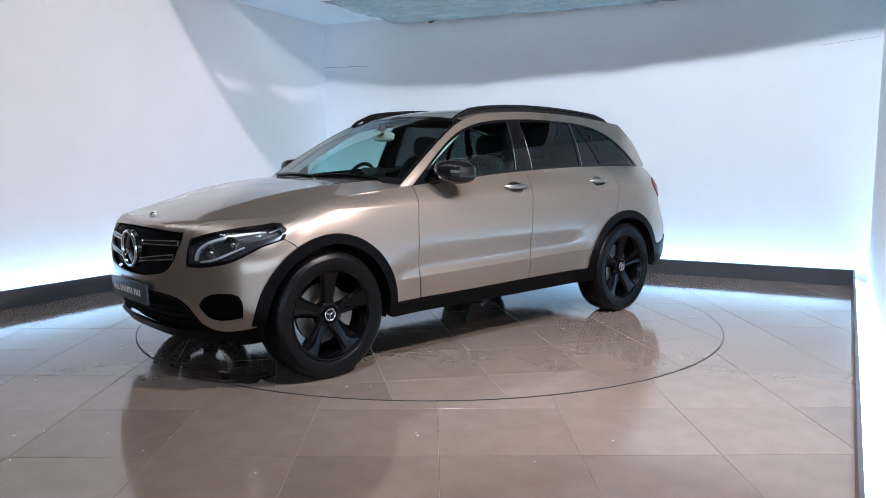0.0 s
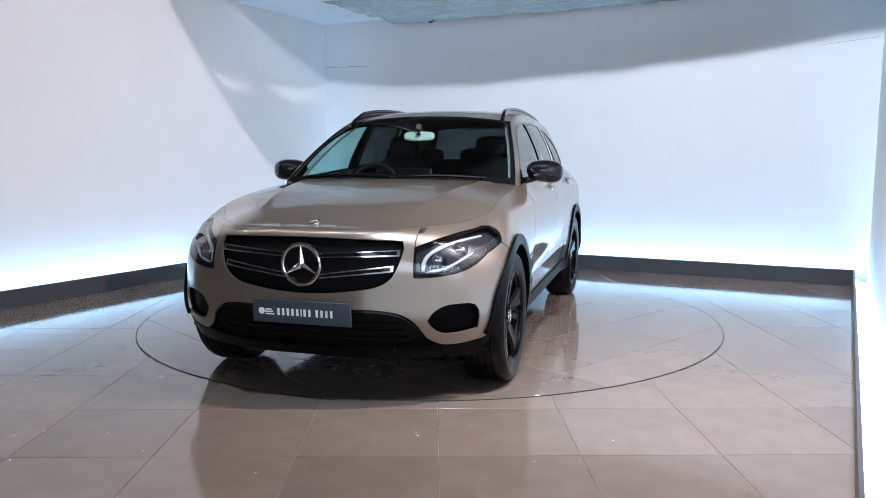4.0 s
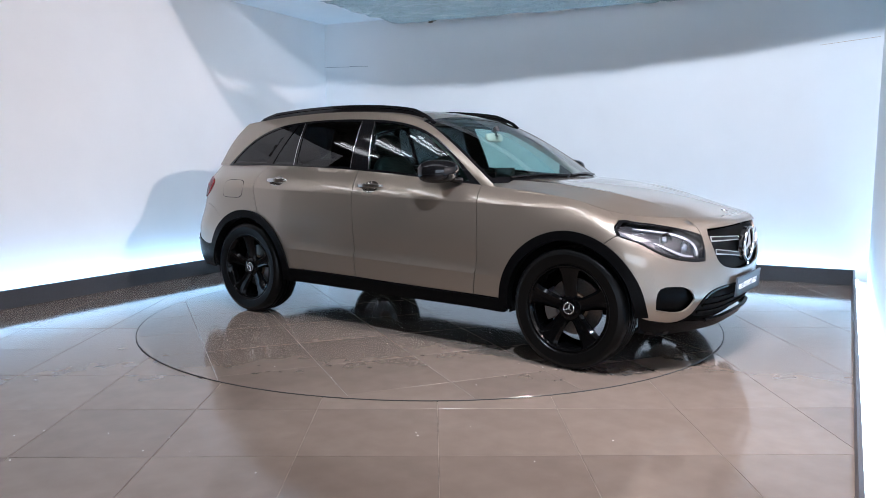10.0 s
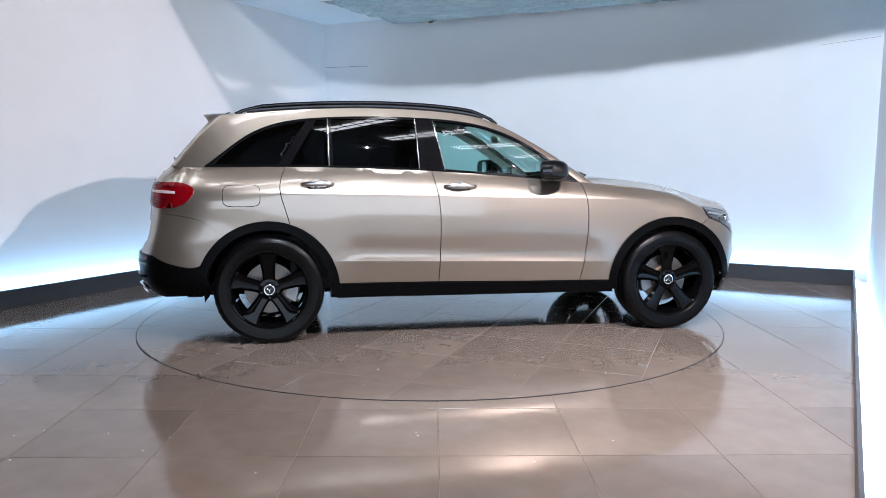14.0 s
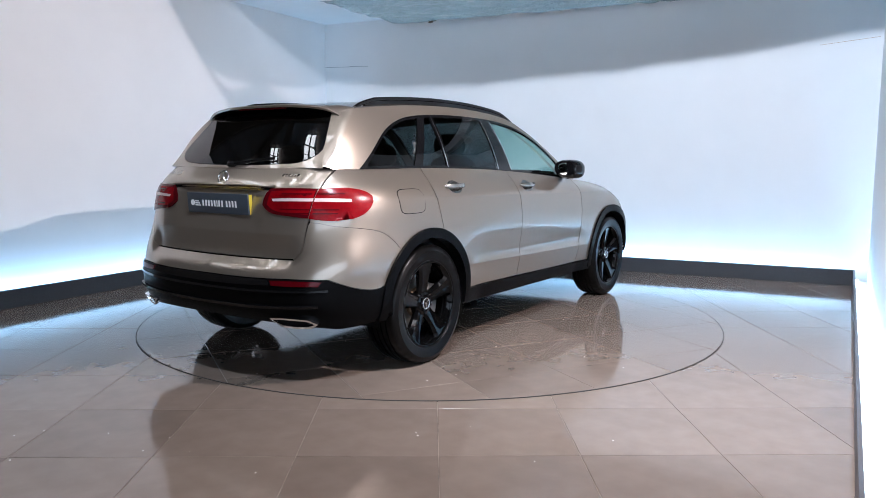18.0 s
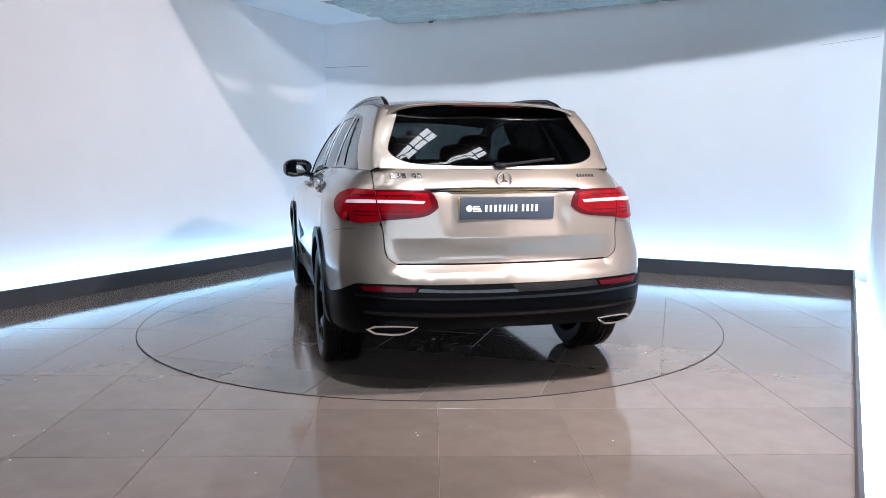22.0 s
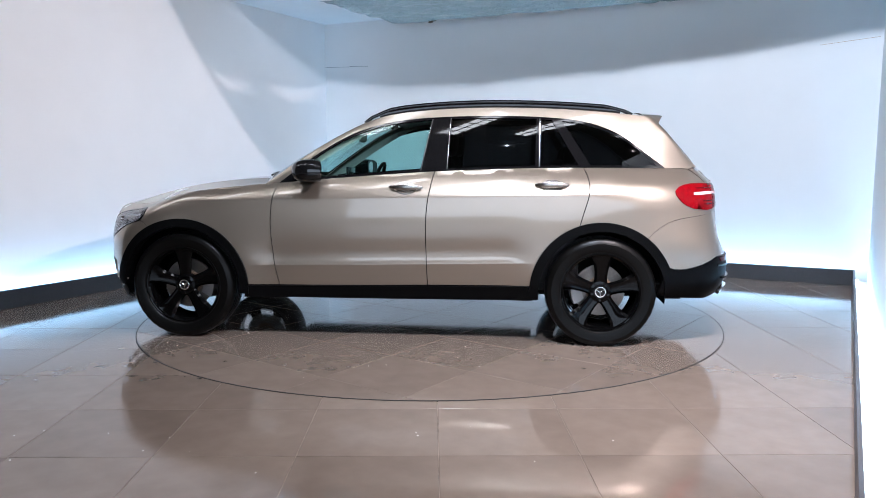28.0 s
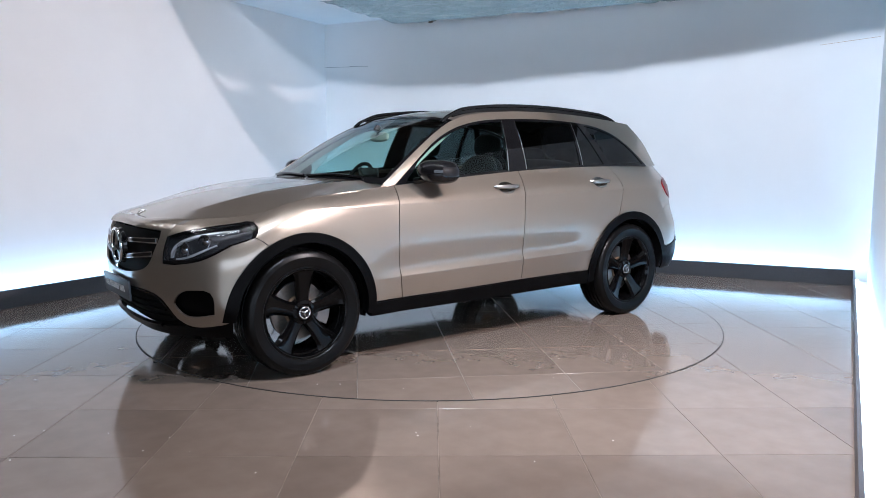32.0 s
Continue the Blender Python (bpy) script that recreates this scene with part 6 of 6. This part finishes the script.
for s in (1, -1):
    bm = bmesh.new()
    pts = []
    for f in np.linspace(0, 1, 12):
        c = (0.78 - 0.72 * f) if s > 0 else (-0.0 - 0.80 * f)
        q = screen_fn(np.array([0.022 + 0.018 * math.sin(math.pi * f)]), np.array([abs(c)]))[0]
        pts.append(Vector((q[0] + 0.008, math.copysign(q[1], c), q[2] + 0.010)))
    sweep(bm, pts, 0.008, 0.007)
    part("windscreen_wiper", bm, M_BLACKGLOSS, car, "black wiper blade")

# exhaust trims
EX_OUT = rear_run((0.495, 0.398), (0.60, 0.404), (0.705, 0.400)) + rear_run((0.742, 0.377), (0.70, 0.352)) + rear_run((0.70, 0.352), (0.62, 0.348), (0.555, 0.352)) + rear_run((0.52, 0.375), (0.495, 0.398))
EX_OUT = ring_of(EX_OUT)
mid = np.mean(EX_OUT, axis=0)
EX_IN = [tuple(mid + (np.array(q) - mid) * np.array([0.88, 0.62])) for q in EX_OUT]
for s in (1, -1):
    sk = skin(LOWER, EX_OUT, [EX_IN], off=0.030, depth=0.05, step=0.02)
    tip = put("exhaust_trim", sk if s > 0 else mirrored(sk), M_CHROME, car, "bright trapezoid exhaust trim")
    sk = skin(LOWER, EX_IN, off=0.010, depth=0.0, step=0.03)
    put("exhaust_mouth", sk if s > 0 else mirrored(sk), M_UNDER, tip)

# ---------------------------------------------------------------- car: cabin
whole("headliner", grid_skin(lambda a, b: roof_fn(a, b * 0.97) - np.array([0, 0, 0.035]), np.linspace(0.09, -1.70, 20), np.linspace(0, 1, 10), flip=True), M_HEADLINER, car, "pale headliner")
bm = bmesh.new()
for y in (-1, 1):
    blob(bm, 0.22, 0.37, 0.115, pose(0.62, y * 0.36, 0.985, 0, 10, 0), 3)
blob(bm, 0.20, 0.16, 0.10, pose(0.50, 0, 0.97), 3)
box(bm, 0.60, 0.93, -0.68, 0.68, 0.95, 1.07, 0.02)
part("dashboard", bm, M_TRIM, car, "black moulded dashboard")
bm = bmesh.new()
box(bm, 0.425, 0.445, -0.13, 0.13, 1.06, 1.18, 0.006, None)
part("screen", bm, M_BLACKGLOSS, car, "dark dashboard screen")
bm = bmesh.new()
prof = [(0.178 + 0.015 * math.cos(q), 0.015 * math.sin(q)) for q in [2 * math.pi * k / 10 for k in range(11)]]
lathe(bm, prof, 40)
for a in (0, 180, 270):
    q = Vector((math.cos(radians(a)), 0, math.sin(radians(a))))
    sweep(bm, [q * 0.03, q * 0.10, q * 0.172], 0.018, 0.009, up=Vector((0, 1, 0)))
blob(bm, 0.065, 0.03, 0.055, Matrix(), 2.4)
wheel = part("steering_wheel", bm, M_LEATHER, car, "black leather steering wheel")
wheel.matrix_basis = pose(0.30, -0.37, 1.04, 0, -22, 0) @ pose(0, 0, 0, 0, 0, 90)


def seat(x, y):
    bm = bmesh.new()
    blob(bm, 0.26, 0.25, 0.10, pose(x, y, 0.62, 0, -4, 0), 3.2)
    cushion = part("car_seat", bm, M_LEATHER, car, "black leather front seat")
    bm = bmesh.new()
    blob(bm, 0.075, 0.245, 0.33, pose(x - 0.27, y, 0.95, 0, -14, 0), 3.0)
    part("seat_back", bm, M_LEATHER, cushion)
    bm = bmesh.new()
    blob(bm, 0.05, 0.13, 0.085, pose(x - 0.375, y, 1.345, 0, -8, 0), 2.8)
    part("headrest", bm, M_LEATHER, cushion)
    for d in (-0.05, 0.05):
        bm = bmesh.new()
        sweep(bm, [Vector((x - 0.35, y + d, 1.22)), Vector((x - 0.37, y + d, 1.30))], 0.006, 0.006, 6)
        part("headrest_post", bm, M_CHROME, cushion)


seat(-0.02, 0.37)
seat(-0.02, -0.37)
bm = bmesh.new()
blob(bm, 0.27, 0.64, 0.10, pose(-0.83, 0, 0.66, 0, -4, 0), 4)
bench = part("rear_bench", bm, M_LEATHER, car, "black leather rear bench")
bm = bmesh.new()
blob(bm, 0.08, 0.64, 0.30, pose(-1.14, 0, 0.95, 0, -18, 0), 4)
part("seat_back", bm, M_LEATHER, bench)
for y in (-0.40, 0.0, 0.40):
    bm = bmesh.new()
    blob(bm, 0.045, 0.12, 0.07, pose(-1.25, y, 1.27, 0, -10, 0), 2.8)
    part("headrest", bm, M_LEATHER, bench)
bm = bmesh.new()
box(bm, -1.98, -1.2, -0.68, 0.68, 1.10, 1.12)
part("load_cover", bm, M_TRIM, car, smooth=False)
bm = bmesh.new()
box(bm, -1.95, 0.85, -0.70, 0.70, 0.34, 0.40)
part("cabin_floor", bm, M_TRIM, car, smooth=False)
for s in (1, -1):
    bm = bmesh.new()
    box(bm, -1.30, 0.72, s * 0.735 - 0.03, s * 0.735 + 0.03, 0.40, 1.075, 0.02)
    part("door_lining", bm, M_TRIM, car, "black door lining")


def trim_fn(s, c):
    """Trim along the inside of a windscreen pillar: s up the pillar, c from the glass back into the cabin."""
    p = screen_fn(s, np.full_like(s, 0.95))
    return p + np.stack([-0.03 - 0.13 * c, 0.012 * c - 0.01, -0.03 + 0.02 * c], 1)


pair("pillar_trim", grid_skin(trim_fn, np.linspace(0.04, 0.97, 16), np.linspace(0, 1, 4)), M_HEADLINER, car, "pale windscreen pillar trim")
bm = bmesh.new()
blob(bm, 0.018, 0.115, 0.035, pose(0.335, 0.0, 1.405, 0, -12, 0), 3.2)
mirror_in = part("cabin_mirror", bm, M_HEADLINER, car, "pale cabin mirror")
bm = bmesh.new()
sweep(bm, [Vector((0.345, 0, 1.42)), Vector((0.355, 0, 1.45)), Vector((0.335, 0, 1.475))], 0.02, 0.03)
part("mirror_stalk", bm, M_TRIM, mirror_in)


def motions():
    walk(turntable, [(t, pose(0, 0, 0, 0, 0, a)) for t, a in TURN])
    walk(car, [(t, pose(0, 0, 0, 0, 0, a) @ pose(-AXIS_X, -AXIS_Y, 0.005)) for t, a in TURN])


motions()
